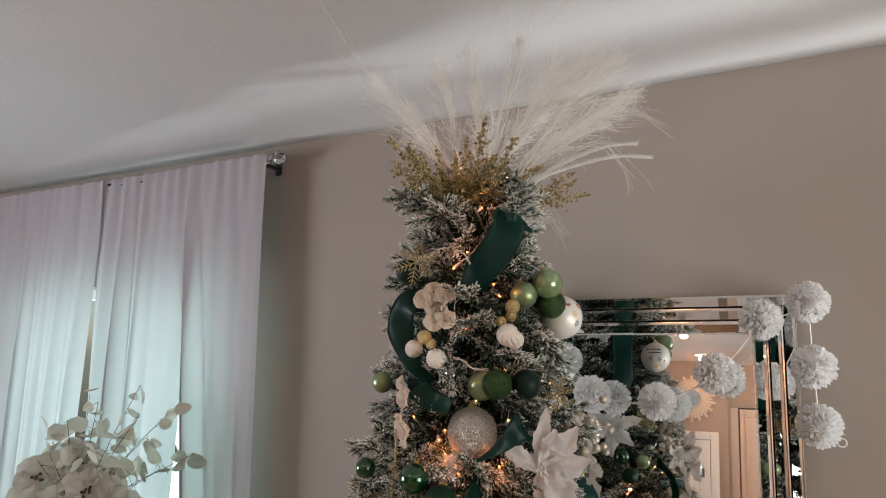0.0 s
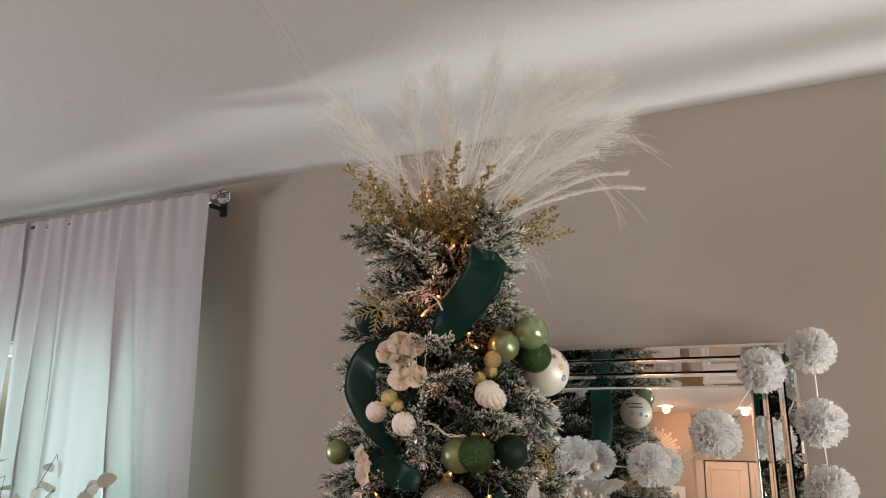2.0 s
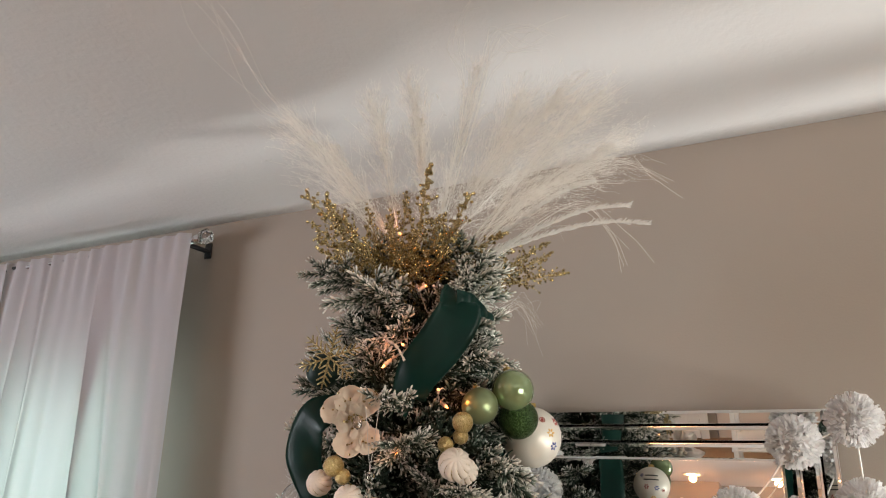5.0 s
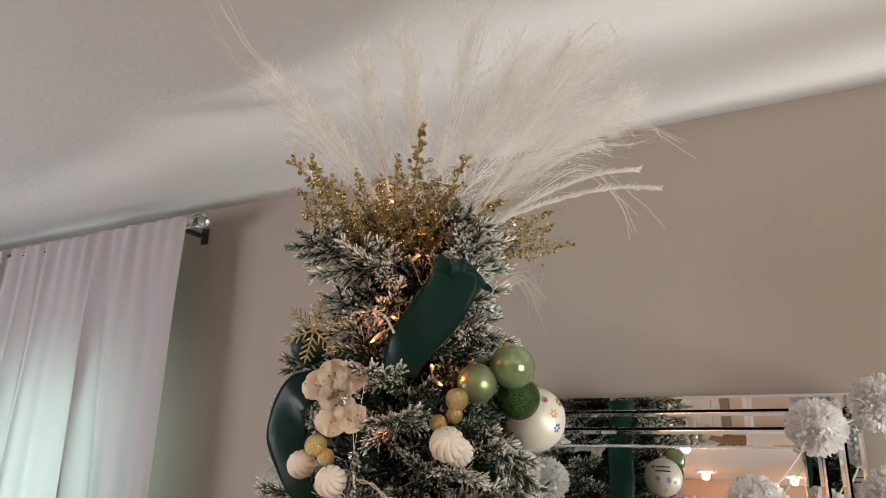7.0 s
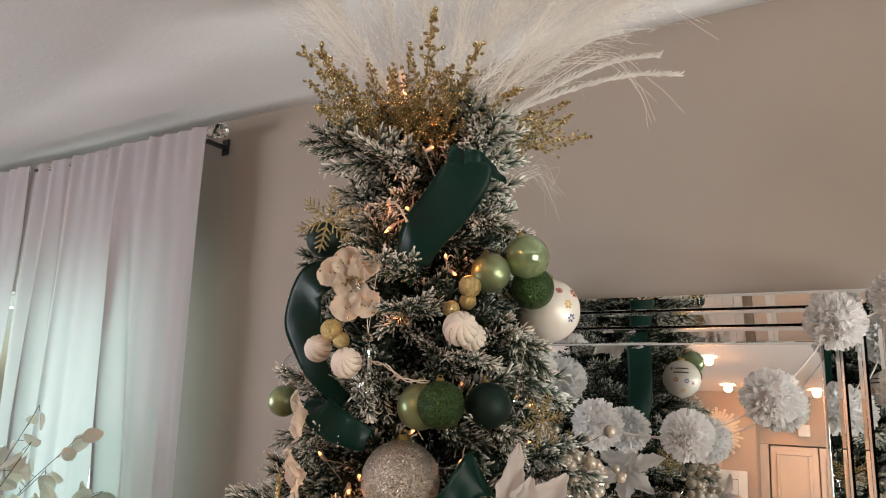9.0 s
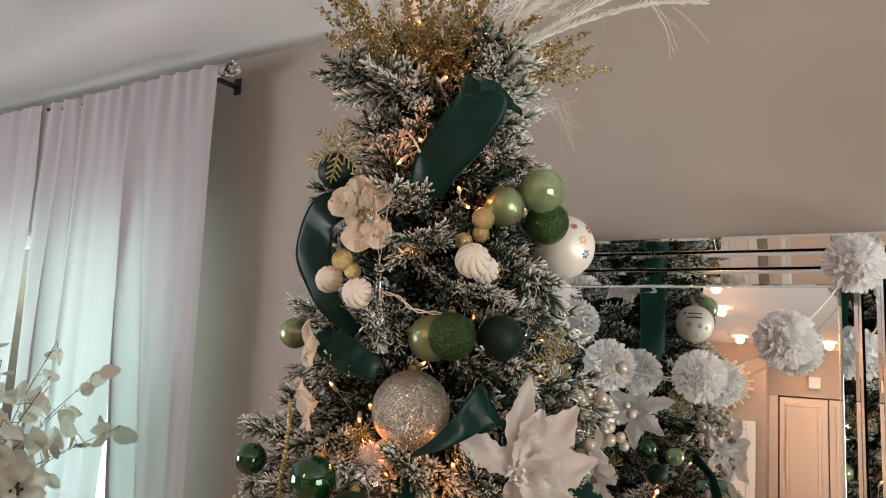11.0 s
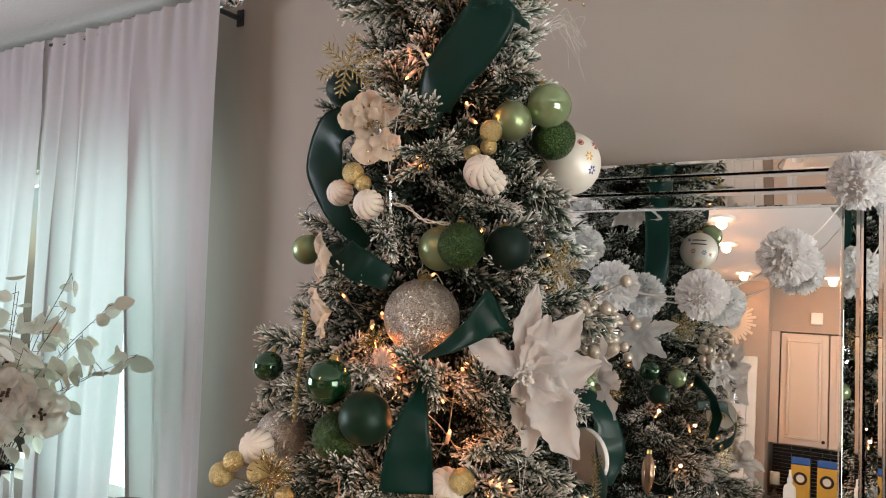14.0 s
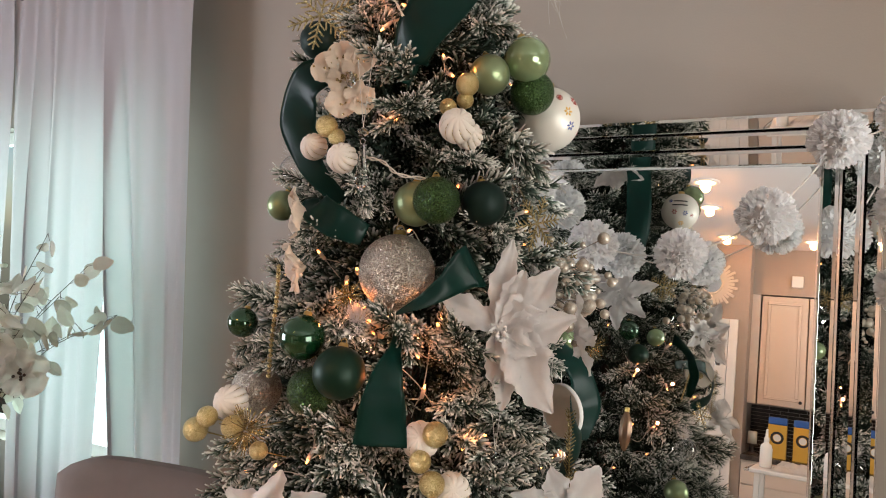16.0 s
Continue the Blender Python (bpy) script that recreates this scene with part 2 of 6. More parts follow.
def curtain_panel(name, x0, x1, ztop, zbot, y, seed, label, spread=(0.0, 0.0)):
    """A rod-pocket panel: gathers at the rod, folds that deepen and lap over downwards. spread: how far the hem's two ends draw aside."""
    rnd = random.Random(seed)
    cols, rows = 200, 46
    wl = rnd.uniform(0.15, 0.19)
    ph = [rnd.uniform(0, 6.3) for _ in range(6)]
    bm = bmesh.new()
    grid = []
    for j in range(rows + 1):
        v = j / rows
        row = []
        z = ztop + (zbot - ztop) * v
        for i in range(cols + 1):
            u = i / cols
            w = u * (x1 - x0)
            g = min(1.0, 0.18 + v * 2.2)
            p = 2 * math.pi * w / wl + ph[1] + 1.3 * math.sin(9.0 * w + ph[0]) + 0.5 * math.sin(2.2 * v + ph[4] + 5 * w)
            env = 0.6 + 0.4 * math.sin(11 * w + ph[2])
            edge = min(1.0, 12 * u, 12 * (1 - u))
            x = x0 + w + (spread[0] * (1 - u) + spread[1] * u) * max(0.0, v - 0.11) + 0.026 * g * env * math.sin(2 * p) * edge * 0.5
            d = edge * (0.032 * g * env * math.sin(p) + 0.006 * g * math.sin(2.3 * p + ph[3]))
            d += 0.007 * max(0, 1 - 8 * v) * math.sin(88 * w + ph[3]) + 0.0025 * math.sin(60 * w + ph[5] + 3 * v) * (1 - v)
            row.append(bm.verts.new((x, y + d, z)))
        grid.append(row)
    for a, b in zip(grid, grid[1:]):
        for i in range(cols):
            bm.faces.new((a[i], a[i + 1], b[i + 1], b[i]))
    ob = mesh_ob(name, bm, M_CURTAIN, smooth=True)
    return tagged(ob, label, "curtain", "window curtains")


CL = "white sheer rod-pocket curtain panel glowing with daylight"
curtain_panel("curtain", -2.342, -1.895, 2.622, 0.06, 2.098, 4, CL, (0.25, 0.02))
curtain_panel("curtain", -2.884, -2.249, 2.622, 0.06, 2.108, 5, CL, (0.03, -0.17))
curtain_panel("curtain", -3.71, -2.872, 2.622, 0.06, 2.100, 9, CL, (0.0, -0.17))
# ---- more materials ----
M_BERRY = glitter("gold_berry_glitter", (0.34, 0.25, 0.10), (0.98, 0.84, 0.52), 0.2, 520, 0.92)
M_GOLD_BALL = glitter("gold_bauble_glitter", (0.48, 0.35, 0.13), (0.92, 0.76, 0.43), 0.28, 1500, 0.9)
M_GOLD = glitter("gold_glitter", (0.21, 0.145, 0.05), (0.80, 0.66, 0.36), 0.28, 900)
M_GOLD_PALE = glitter("champagne_glitter", (0.45, 0.33, 0.13), (1.0, 0.85, 0.55), 0.25, 600)
M_SILVER_GLIT = glitter("silver_glitter", (0.22, 0.185, 0.16), (0.78, 0.71, 0.62), 0.34, 850)
M_GREEN_GLIT = glitter("green_glitter", (0.004, 0.019, 0.007), (0.075, 0.145, 0.035), 0.35, 1000, 0.6)
M_GREEN_GLOSS = simple("gloss_green_glass", (0.008, 0.055, 0.018), 0.06, 0.5, 0.1, 20, coat=1.0)
M_GREEN_MATTE = simple("matte_dark_green", (0.005, 0.024, 0.013), 0.42, 0.3, 0.15, 40, bumps=0.02, spec=0.3)
M_GREEN_DARK = simple("matte_black_green", (0.005, 0.018, 0.014), 0.5, 0.2, 0.15, 40, bumps=0.02, spec=0.25)
M_GREEN_SATIN = simple("satin_sage_green", (0.27, 0.33, 0.18), 0.34, 0.7, 0.06, 15)
M_GREEN_PEARL = simple("pearl_light_green", (0.23, 0.31, 0.16), 0.07, 0.45, 0.18, 60, coat=1.0)
M_PAINTED = simple("pearl_cream_lacquer", (0.62, 0.58, 0.51), 0.4, 0.15, 0.04, 10, coat=0.15)
M_RED = simple("red_paint", (0.30, 0.03, 0.02), 0.5)
M_BLUE = simple("blue_paint", (0.03, 0.05, 0.22), 0.5)
M_YELLOW = simple("yellow_paint", (0.60, 0.33, 0.05), 0.5)
M_BLACK = simple("black_ink", (0.01, 0.01, 0.012), 0.6)
M_SWIRL = simple("white_chalk_finish", (0.80, 0.72, 0.64), 0.75, var=0.06, scale=90, bumps=0.15, bump_scale=600)
M_CREAM = simple("cream_velvet_petal", (0.90, 0.78, 0.66), 0.85, var=0.12, scale=25, bumps=0.2, bump_scale=400)

M_CAP = simple("brushed_gold_cap", (0.55, 0.40, 0.16), 0.35, 1.0, 0.15, 80)
M_PEARL = simple("champagne_pearl", (0.44, 0.38, 0.31), 0.28, 0.3, 0.18, 30, coat=0.3)
M_WIRE = simple("white_wire", (0.62, 0.54, 0.46), 0.5)
M_STRING = simple("clear_thread", (0.75, 0.72, 0.68), 0.3)

M_BARK = simple("brown_twig", (0.055, 0.035, 0.025), 0.8, var=0.3, scale=60, bumps=0.3)
M_CHAIR = simple("grey_velvet_upholstery", (0.20, 0.165, 0.15), 0.9, var=0.12, scale=14, bumps=0.25, bump_scale=700)
M_DARKWOOD = simple("dark_stained_wood", (0.05, 0.03, 0.02), 0.4, var=0.3, scale=15)
M_RAY = simple("pale_whitewashed_wood", (0.66, 0.58, 0.49), 0.6, var=0.15, scale=40, bumps=0.1)
M_CABINET = simple("cream_cabinet_paint", (0.68, 0.56, 0.47), 0.4, var=0.03, scale=6)
M_TILE = simple("dark_mosaic_tile", (0.05, 0.04, 0.035), 0.15, var=0.6, scale=22)
M_GRANITE = simple("dark_granite", (0.06, 0.05, 0.045), 0.2, var=0.6, scale=120)
M_CLOTH = simple("white_towel", (0.78, 0.74, 0.70), 0.95, var=0.06, scale=60, bumps=0.4, bump_scale=500)
M_BOXY = simple("yellow_carton", (0.62, 0.36, 0.05), 0.5, var=0.06)
M_BOXB = simple("blue_carton_top", (0.03, 0.12, 0.42), 0.45, var=0.06)
M_METAL = simple("chrome", (0.7, 0.7, 0.72), 0.12, 1.0, 0.05)

M_GLASS, _nt, _b = mat("clear_glass")
_b.inputs["Base Color"].default_value, _b.inputs["Roughness"].default_value, _b.inputs["Transmission Weight"].default_value, _b.inputs["IOR"].default_value = (0.97, 0.98, 0.98, 1), 0.02, 1.0, 1.45
M_AMBER, _nt, _b = mat("amber_glass")
_b.inputs["Base Color"].default_value, _b.inputs["Roughness"].default_value, _b.inputs["Metallic"].default_value, _b.inputs["Coat Weight"].default_value = (0.42, 0.24, 0.15, 1), 0.12, 0.6, 1.0
M_BULB, _nt, _b = mat("lit_warm_bulb")
_b.inputs["Base Color"].default_value, _b.inputs["Emission Color"].default_value, _b.inputs["Emission Strength"].default_value = (1, 0.7, 0.4, 1), (1.0, 0.27, 0.07, 1), 8.0
M_LAMP, _nt, _b = mat("lit_ceiling_lamp")
_b.inputs["Emission Color"].default_value, _b.inputs["Emission Strength"].default_value = (1.0, 0.75, 0.45, 1), 12.0


def satin():
    m, nt, b = mat("dark_green_satin_ribbon")
    n = noise_tex(nt, 1200, 2)
    n2 = noise_tex(nt, 9, 3)
    r = ramp(nt, n2.outputs[0], [(0.3, (0.002, 0.034, 0.026)), (0.75, (0.003, 0.052, 0.039))])
    nt.links.new(r.outputs[0], b.inputs["Base Color"])
    b.inputs["Roughness"].default_value = 0.37
    b.inputs["Specular IOR Level"].default_value = 0.4
    bump(nt, n.outputs[0], b, 0.04, 0.001)
    return m


M_RIBBON = satin()


def needle_material():
    """Dark green needles, flocked white towards their ends."""
    m, nt, b = mat("flocked_pine_needles")
    at = nt.nodes.new("ShaderNodeAttribute")
    at.attribute_name = "frost_shade"
    n = noise_tex(nt, 55, 3)
    oi = nt.nodes.new("ShaderNodeObjectInfo")
    a = nt.nodes.new("ShaderNodeMath")
    a.operation = "MULTIPLY_ADD"
    nt.links.new(n.outputs[0], a.inputs[0])
    a.inputs[1].default_value = 0.9
    a.inputs[2].default_value = -0.45
    s = nt.nodes.new("ShaderNodeMath")
    s.operation = "ADD"
    nt.links.new(at.outputs["Fac"], s.inputs[0])
    nt.links.new(a.outputs[0], s.inputs[1])
    s2 = nt.nodes.new("ShaderNodeMath")
    s2.operation = "MULTIPLY_ADD"
    nt.links.new(oi.outputs["Random"], s2.inputs[0])
    s2.inputs[1].default_value = 0.22
    nt.links.new(s.outputs[0], s2.inputs[2])
    # the darkest tone also stands in for shade deep in the tree
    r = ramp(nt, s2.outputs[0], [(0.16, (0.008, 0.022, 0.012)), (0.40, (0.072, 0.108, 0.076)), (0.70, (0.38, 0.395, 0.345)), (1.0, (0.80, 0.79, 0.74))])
    nt.links.new(r.outputs[0], b.inputs["Base Color"])
    b.inputs["Roughness"].default_value = 0.8
    return m


M_NEEDLE = needle_material()


def plume_material(name, colour, fac=0.35):
    m, nt, b = mat(name)
    n = noise_tex(nt, 40, 3)
    r = ramp(nt, n.outputs[0], [(0.3, tuple(c * 0.86 for c in colour)), (0.7, colour)])
    nt.links.new(r.outputs[0], b.inputs["Base Color"])
    b.inputs["Roughness"].default_value = 0.85
    tr = nt.nodes.new("ShaderNodeBsdfTranslucent")
    tr.inputs[0].default_value = (*colour, 1)
    mix = node(nt, "ShaderNodeMixShader", Fac=fac)
    nt.links.new(b.outputs[0], mix.inputs[1])
    nt.links.new(tr.outputs[0], mix.inputs[2])
    nt.links.new(mix.outputs[0], nt.nodes["Material Output"].inputs[0])
    return m


M_PLUME = plume_material("cream_pampas", (0.98, 0.96, 0.92), 0.32)
M_FROND = plume_material("white_frond", (0.88, 0.86, 0.83), 0.2)
M_POM = plume_material("white_tissue_paper", (0.95, 0.94, 0.94), 0.45)
M_LEAF = plume_material("silver_dollar_leaf", (0.80, 0.78, 0.70), 0.55)
M_PETAL = plume_material("white_glitter_velvet_petal", (0.94, 0.90, 0.88), 0.1)
M_ORCHID = plume_material("white_silk_petal", (0.80, 0.76, 0.70), 0.35)
M_FEATHER = plume_material("white_feather", (0.86, 0.82, 0.80), 0.4)

# ---- the end wall, the kitchen and what the mirror shows ----
structure(mesh_ob("wall_south", box_bm(X_W, -0.87, -3.0, Y_S, 0, CEIL + 0.02), M_WALL), "warm lit taupe wall with a white door", "wall")
structure(mesh_ob("wall_kitchen", box_bm(-0.87, X_E, -3.50, -3.35, 0, CEIL + 0.02), M_WALL), "taupe kitchen wall behind the cabinets", "wall")
structure(mesh_ob("wall_return", box_bm(-0.99, -0.87, -3.50, -3.0, 0, CEIL + 0.02), M_WALL), "short taupe return wall beside the cabinets", "wall")
structure(mesh_ob("soffit", box_bm(-0.87, X_E, -3.35, -2.985, 2.30, CEIL + 0.01), M_WALL), "painted soffit above the kitchen cabinets", "soffit")


def panel_door(name, label, x0, x1, z1, y):
    d = thing(name, label, "door", pose(0, y, 0), kind="structure")
    part("casing", _casing(x0, x1, z1), M_WHITE, d)
    part("leaf", box_bm(x0, x1, 0.005, 0.03, 0.01, z1), M_WHITE, d)
    for a, b in ((0.12, 0.95), (1.12, z1 - 0.12)):
        for u0, u1 in ((x0 + 0.1, (x0 + x1) / 2 - 0.05), ((x0 + x1) / 2 + 0.05, x1 - 0.1)):
            bm = bmesh.new()
            for q in ((u0, u1, a, a + 0.025), (u0, u1, b - 0.025, b), (u0, u0 + 0.025, a + 0.025, b - 0.025), (u1 - 0.025, u1, a + 0.025, b - 0.025)):
                put_box(bm, q[0], q[1], 0.03, 0.042, q[2], q[3])
            put_box(bm, u0 + 0.06, u1 - 0.06, 0.03, 0.040, a + 0.06, b - 0.06, 0.004)
            part("panel_moulding", bm, M_WHITE, d)
    bm = bmesh.new()
    put_box(bm, x1 - 0.075, x1 - 0.065, 0.03, 0.075, 1.66, 1.78, 0.003)
    put_box(bm, x1 - 0.09, x1 - 0.05, 0.03, 0.036, 1.64, 1.72, 0.002)
    part("door_hook", bm, M_METAL, d)
    return d


def _casing(x0, x1, z1):
    bm = bmesh.new()
    put_box(bm, x0 - 0.075, x0 - 0.004, 0.002, 0.035, 0, z1 + 0.075, 0.004)
    put_box(bm, x1 + 0.004, x1 + 0.075, 0.002, 0.035, 0, z1 + 0.075, 0.004)
    put_box(bm, x0 - 0.004, x1 + 0.004, 0.002, 0.035, z1 + 0.004, z1 + 0.075, 0.004)
    return bm


panel_door("door_1", "white panelled door in a white casing", -1.72, -1.02, 1.97, Y_S)


def sunburst(p, r):
    s = thing("sunburst_mirror", "round sunburst mirror with pale wooden rays above the door", "mirror", pose(*p, -90, 0, 0))
    bm = bmesh.new()
    revolve(bm, [(0, 0.012), (r * 0.36, 0.012), (r * 0.37, 0.008), (r * 0.37, 0), (0, 0)], 40)
    part("glass", bm, M_MIRROR, s)
    bm = bmesh.new()
    revolve(bm, [(r * 0.37, 0), (r * 0.37, 0.02), (r * 0.40, 0.026), (r * 0.44, 0.02), (r * 0.44, 0)], 40)
    part("rim", bm, M_RAY, s, smooth=True)
    ray = None
    for k in range(36):
        ln = r * (1.0 if k % 2 else 0.86)
        bm = box_bm(r * 0.43, ln, -0.012, 0.012, 0.002, 0.014, 0.002)
        if ray is None:
            ray = {}
        key = k % 2
        if key not in ray:
            me = bpy.data.meshes.new("ray")
            bm.to_mesh(me)
            ray[key] = me
        bm.free()
        o = link_mesh("ray", ray[key], M_RAY, s)
        o.matrix_local = Matrix.Rotation(2 * math.pi * k / 36, 4, "Z")
    return s


sunburst((-1.18, Y_S + 0.004, 2.345), 0.215)


def wall_cabinet(x0, x1, z0, z1, label):
    c = thing("wall_cabinet", label, "cabinet", group="kitchen wall cabinets")
    part("body", box_bm(x0, x1, -3.345, -3.01, z0, z1), M_CABINET, c)
    bm = bmesh.new()
    put_box(bm, x0 + 0.004, x1 - 0.004, -3.008, -2.99, z0 + 0.004, z1 - 0.004, 0.002)
    for q in ((x0 + 0.05, x1 - 0.05, z0 + 0.05, z0 + 0.075), (x0 + 0.05, x1 - 0.05, z1 - 0.075, z1 - 0.05), (x0 + 0.05, x0 + 0.075, z0 + 0.075, z1 - 0.075), (x1 - 0.075, x1 - 0.05, z0 + 0.075, z1 - 0.075)):
        put_box(bm, q[0], q[1], -2.99, -2.978, q[2], q[3], 0.003)
    door = part("door", bm, M_CABINET, c)
    bm = bmesh.new()
    revolve(bm, [(0, 0.03), (0.012, 0.028), (0.014, 0.02), (0.006, 0.012), (0.006, 0)], 12, pose(x1 - 0.03, -2.99, z0 + 0.05, -90))
    part("knob", bm, M_BLACK, door, "dark round knob")
    return c


part_filler = structure(mesh_ob("trim", box_bm(-0.868, -0.80, -3.345, -3.0, 1.36, 2.30), M_CABINET), "cabinet filler strip", "trim")
for i in range(5):
    wall_cabinet(-0.79 + 0.37 * i, -0.79 + 0.37 * (i + 1) - 0.006, 1.36, 2.29, "cream panelled kitchen wall cabinet with closed door")


def base_cabinet(x0, x1):
    c = thing("base_cabinet", "cream panelled kitchen base cabinet under the counter", "cabinet", group="kitchen base cabinets")
    part("body", box_bm(x0, x1, -3.345, -2.80, 0.0, 0.895), M_CABINET, c)
    bm = bmesh.new()
    put_box(bm, x0 + 0.006, x1 - 0.006, -2.798, -2.78, 0.1, 0.70, 0.002)
    put_box(bm, x0 + 0.006, x1 - 0.006, -2.798, -2.78, 0.71, 0.88, 0.002)
    part("door", bm, M_CABINET, c)


for i in range(4):
    base_cabinet(-0.865 + 0.5 * i, -0.865 + 0.5 * (i + 1) - 0.006)
tagged(mesh_ob("worktop", box_bm(-0.868, 1.14, -3.345, -2.755, 0.90, 0.94, 0.004), M_GRANITE), "dark granite worktop on the kitchen base cabinets", "worktop", "", "structure")
splash = thing("backsplash", "dark glass mosaic backsplash above the worktop", "backsplash", kind="structure")
rnd = random.Random(5)
tile_me = bpy.data.meshes.new("tile")
bm = box_bm(0, 0.146, 0, 0.008, 0, 0.027, 0.0015)
bm.to_mesh(tile_me)
bm.free()
for j in range(13):
    for i in range(9):
        o = link_mesh("tile", tile_me, M_TILE, splash)
        o.location = (-0.865 + 0.15 * i - (0.06 if j % 2 else 0) + (0.06 if i == 0 and j % 2 else 0), -3.348 + 0.001 * rnd.random(), 0.945 + 0.031 * j)


def carton(x, y, w, d, h):
    c = thing("carton", "tall yellow carton with a blue top standing on the worktop", "carton", pose(x, y, 0.94), "cartons on the worktop")
    part("body", box_bm(-w / 2, w / 2, -d / 2, d / 2, 0, h * 0.82, 0.003), M_BOXY, c)
    part("lid", box_bm(-w / 2 - 0.002, w / 2 + 0.002, -d / 2 - 0.002, d / 2 + 0.002, h * 0.82, h, 0.012), M_BOXB, c, "blue lid")
    bm = bmesh.new()
    revolve(bm, [(0, 0.002), (w * 0.2, 0.002), (w * 0.2, 0)], 24, pose(0, d / 2, h * 0.5, -90))
    part("label", bm, M_WHITE, c, "round white printed disc")
    bm = bmesh.new()
    revolve(bm, [(w * 0.23, 0), (w * 0.23, 0.003), (w * 0.36, 0.003), (w * 0.36, 0)], 28, pose(0, d / 2, h * 0.5, -90))
    part("label_ring", bm, M_BLACK, c, "dark printed ring")


carton(-0.61, -2.93, 0.14, 0.08, 0.33)
carton(-0.42, -2.93, 0.14, 0.08, 0.33)


def candle(x, y):
    c = thing("candle", "white pillar candle on a dark stand on the worktop", "candle", pose(x, y, 0.94))
    bm = bmesh.new()
    revolve(bm, [(0, 0), (0.05, 0), (0.05, 0.012), (0.015, 0.02), (0.015, 0.07), (0.045, 0.08), (0.045, 0.09), (0, 0.09)], 16)
    part("stand", bm, M_DARKWOOD, c, smooth=True)
    bm = bmesh.new()
    revolve(bm, [(0, 0.09), (0.037, 0.09), (0.037, 0.185), (0.032, 0.19), (0, 0.184)], 18)
    part("wax", bm, M_PAINTED, c, smooth=True)


candle(-0.80, -2.92)


def serving_cart():
    c = thing("serving_cart", "white painted kitchen cart with a raised rim", "cart", pose(-0.42, -1.9, 0))
    part("top", box_bm(-0.26, 0.30, -0.22, 0.22, 0.915, 0.945, 0.008), M_WHITE, c)
    part("shelf", box_bm(-0.24, 0.28, -0.20, 0.20, 0.32, 0.34, 0.004), M_WHITE, c)
    for sx in (-0.23, 0.24):
        for sy in (-0.19, 0.16):
            part("leg", box_bm(sx, sx + 0.035, sy, sy + 0.035, 0, 0.915, 0.004), M_WHITE, c)
    bm = bmesh.new()
    tube(bm, [(-0.26 - 0.05 * math.sin(k * math.pi / 8), -0.2 + 0.4 * k / 8, 0.93 - 0.02 * math.sin(k * math.pi / 8)) for k in range(9)], 0.009)
    part("handle", bm, M_METAL, c)


serving_cart()


def bottle(x, y, z):
    b = thing("bottle", "white lotion bottle with a nozzle cap on the cart", "bottle", pose(x, y, z))
    bm = bmesh.new()
    revolve(bm, [(0, 0), (0.036, 0), (0.04, 0.006), (0.04, 0.13), (0.034, 0.155), (0.016, 0.17), (0.016, 0.18), (0, 0.18)], 20)
    part("body", bm, M_WHITE, b, smooth=True)
    bm = bmesh.new()
    revolve(bm, [(0.018, 0.178), (0.018, 0.2), (0.011, 0.21), (0.008, 0.25), (0.009, 0.262), (0, 0.264)], 16)
    part("nozzle", bm, M_WHITE, b, smooth=True)


bottle(-0.595, -1.86, 0.946)


def towel(x, y, z, w, seed):
    rnd = random.Random(seed)
    bm = bmesh.new()
    rows = []
    for i in range(19):
        u = i / 18
        row = []
        for j in range(19):
            v = j / 18
            px, py = (u - 0.5) * w, (v - 0.5) * w * 0.9
            h = 0.05 + 0.035 * noise.noise((u * 5 + seed, v * 5, 0.5)) + 0.02 * noise.noise((u * 11, v * 11 + seed, 2))
            e = max(abs(u - 0.5), abs(v - 0.5)) * 2
            h = h * (1 - e ** 3) + 0.003
            if py > 0.19:
                h -= (py - 0.19) * 2
            row.append(bm.verts.new((px, py, h)))
        rows.append(row)
    for a, b in zip(rows, rows[1:]):
        for j in range(18):
            bm.faces.new((a[j], a[j + 1], b[j + 1], b[j]))
    bmesh.ops.solidify(bm, geom=bm.faces[:], thickness=0.004)
    o = mesh_ob("towel", bm, M_CLOTH, smooth=True)
    o.location = (x, y, z)
    tagged(o, "crumpled white towel lying on the cart", "towel", "towels on the cart")


towel(-0.42, -1.83, 0.947, 0.26, 3)
towel(-0.30, -1.9, 0.947, 0.24, 8)
bm = bmesh.new()
put_box(bm, -0.045, 0.045, 0, 0.03, -0.05, 0.05, 0.008)
o = mesh_ob("thermostat", bm, M_WHITE)
o.matrix_world = pose(-0.52, -2.983, 2.42)
tagged(o, "small white wall device on the soffit", "wall device")


def downlight(x, y):
    d = thing("downlight", "round recessed ceiling lamp, lit warm white", "ceiling lamp", pose(x, y, CEIL - 0.008), "ceiling downlights")
    bm = bmesh.new()
    revolve(bm, [(0.055, 0.004), (0.06, 0), (0.08, 0), (0.085, 0.006), (0.085, 0.02)], 32)
    part("trim_ring", bm, M_WHITE, d, smooth=True)
    bm = bmesh.new()
    revolve(bm, [(0, 0.004), (0.055, 0.004), (0.055, 0.012)], 32)
    part("lens", bm, M_LAMP, d)


for x, y, e in DOWNLIGHTS:
    downlight(x, y)

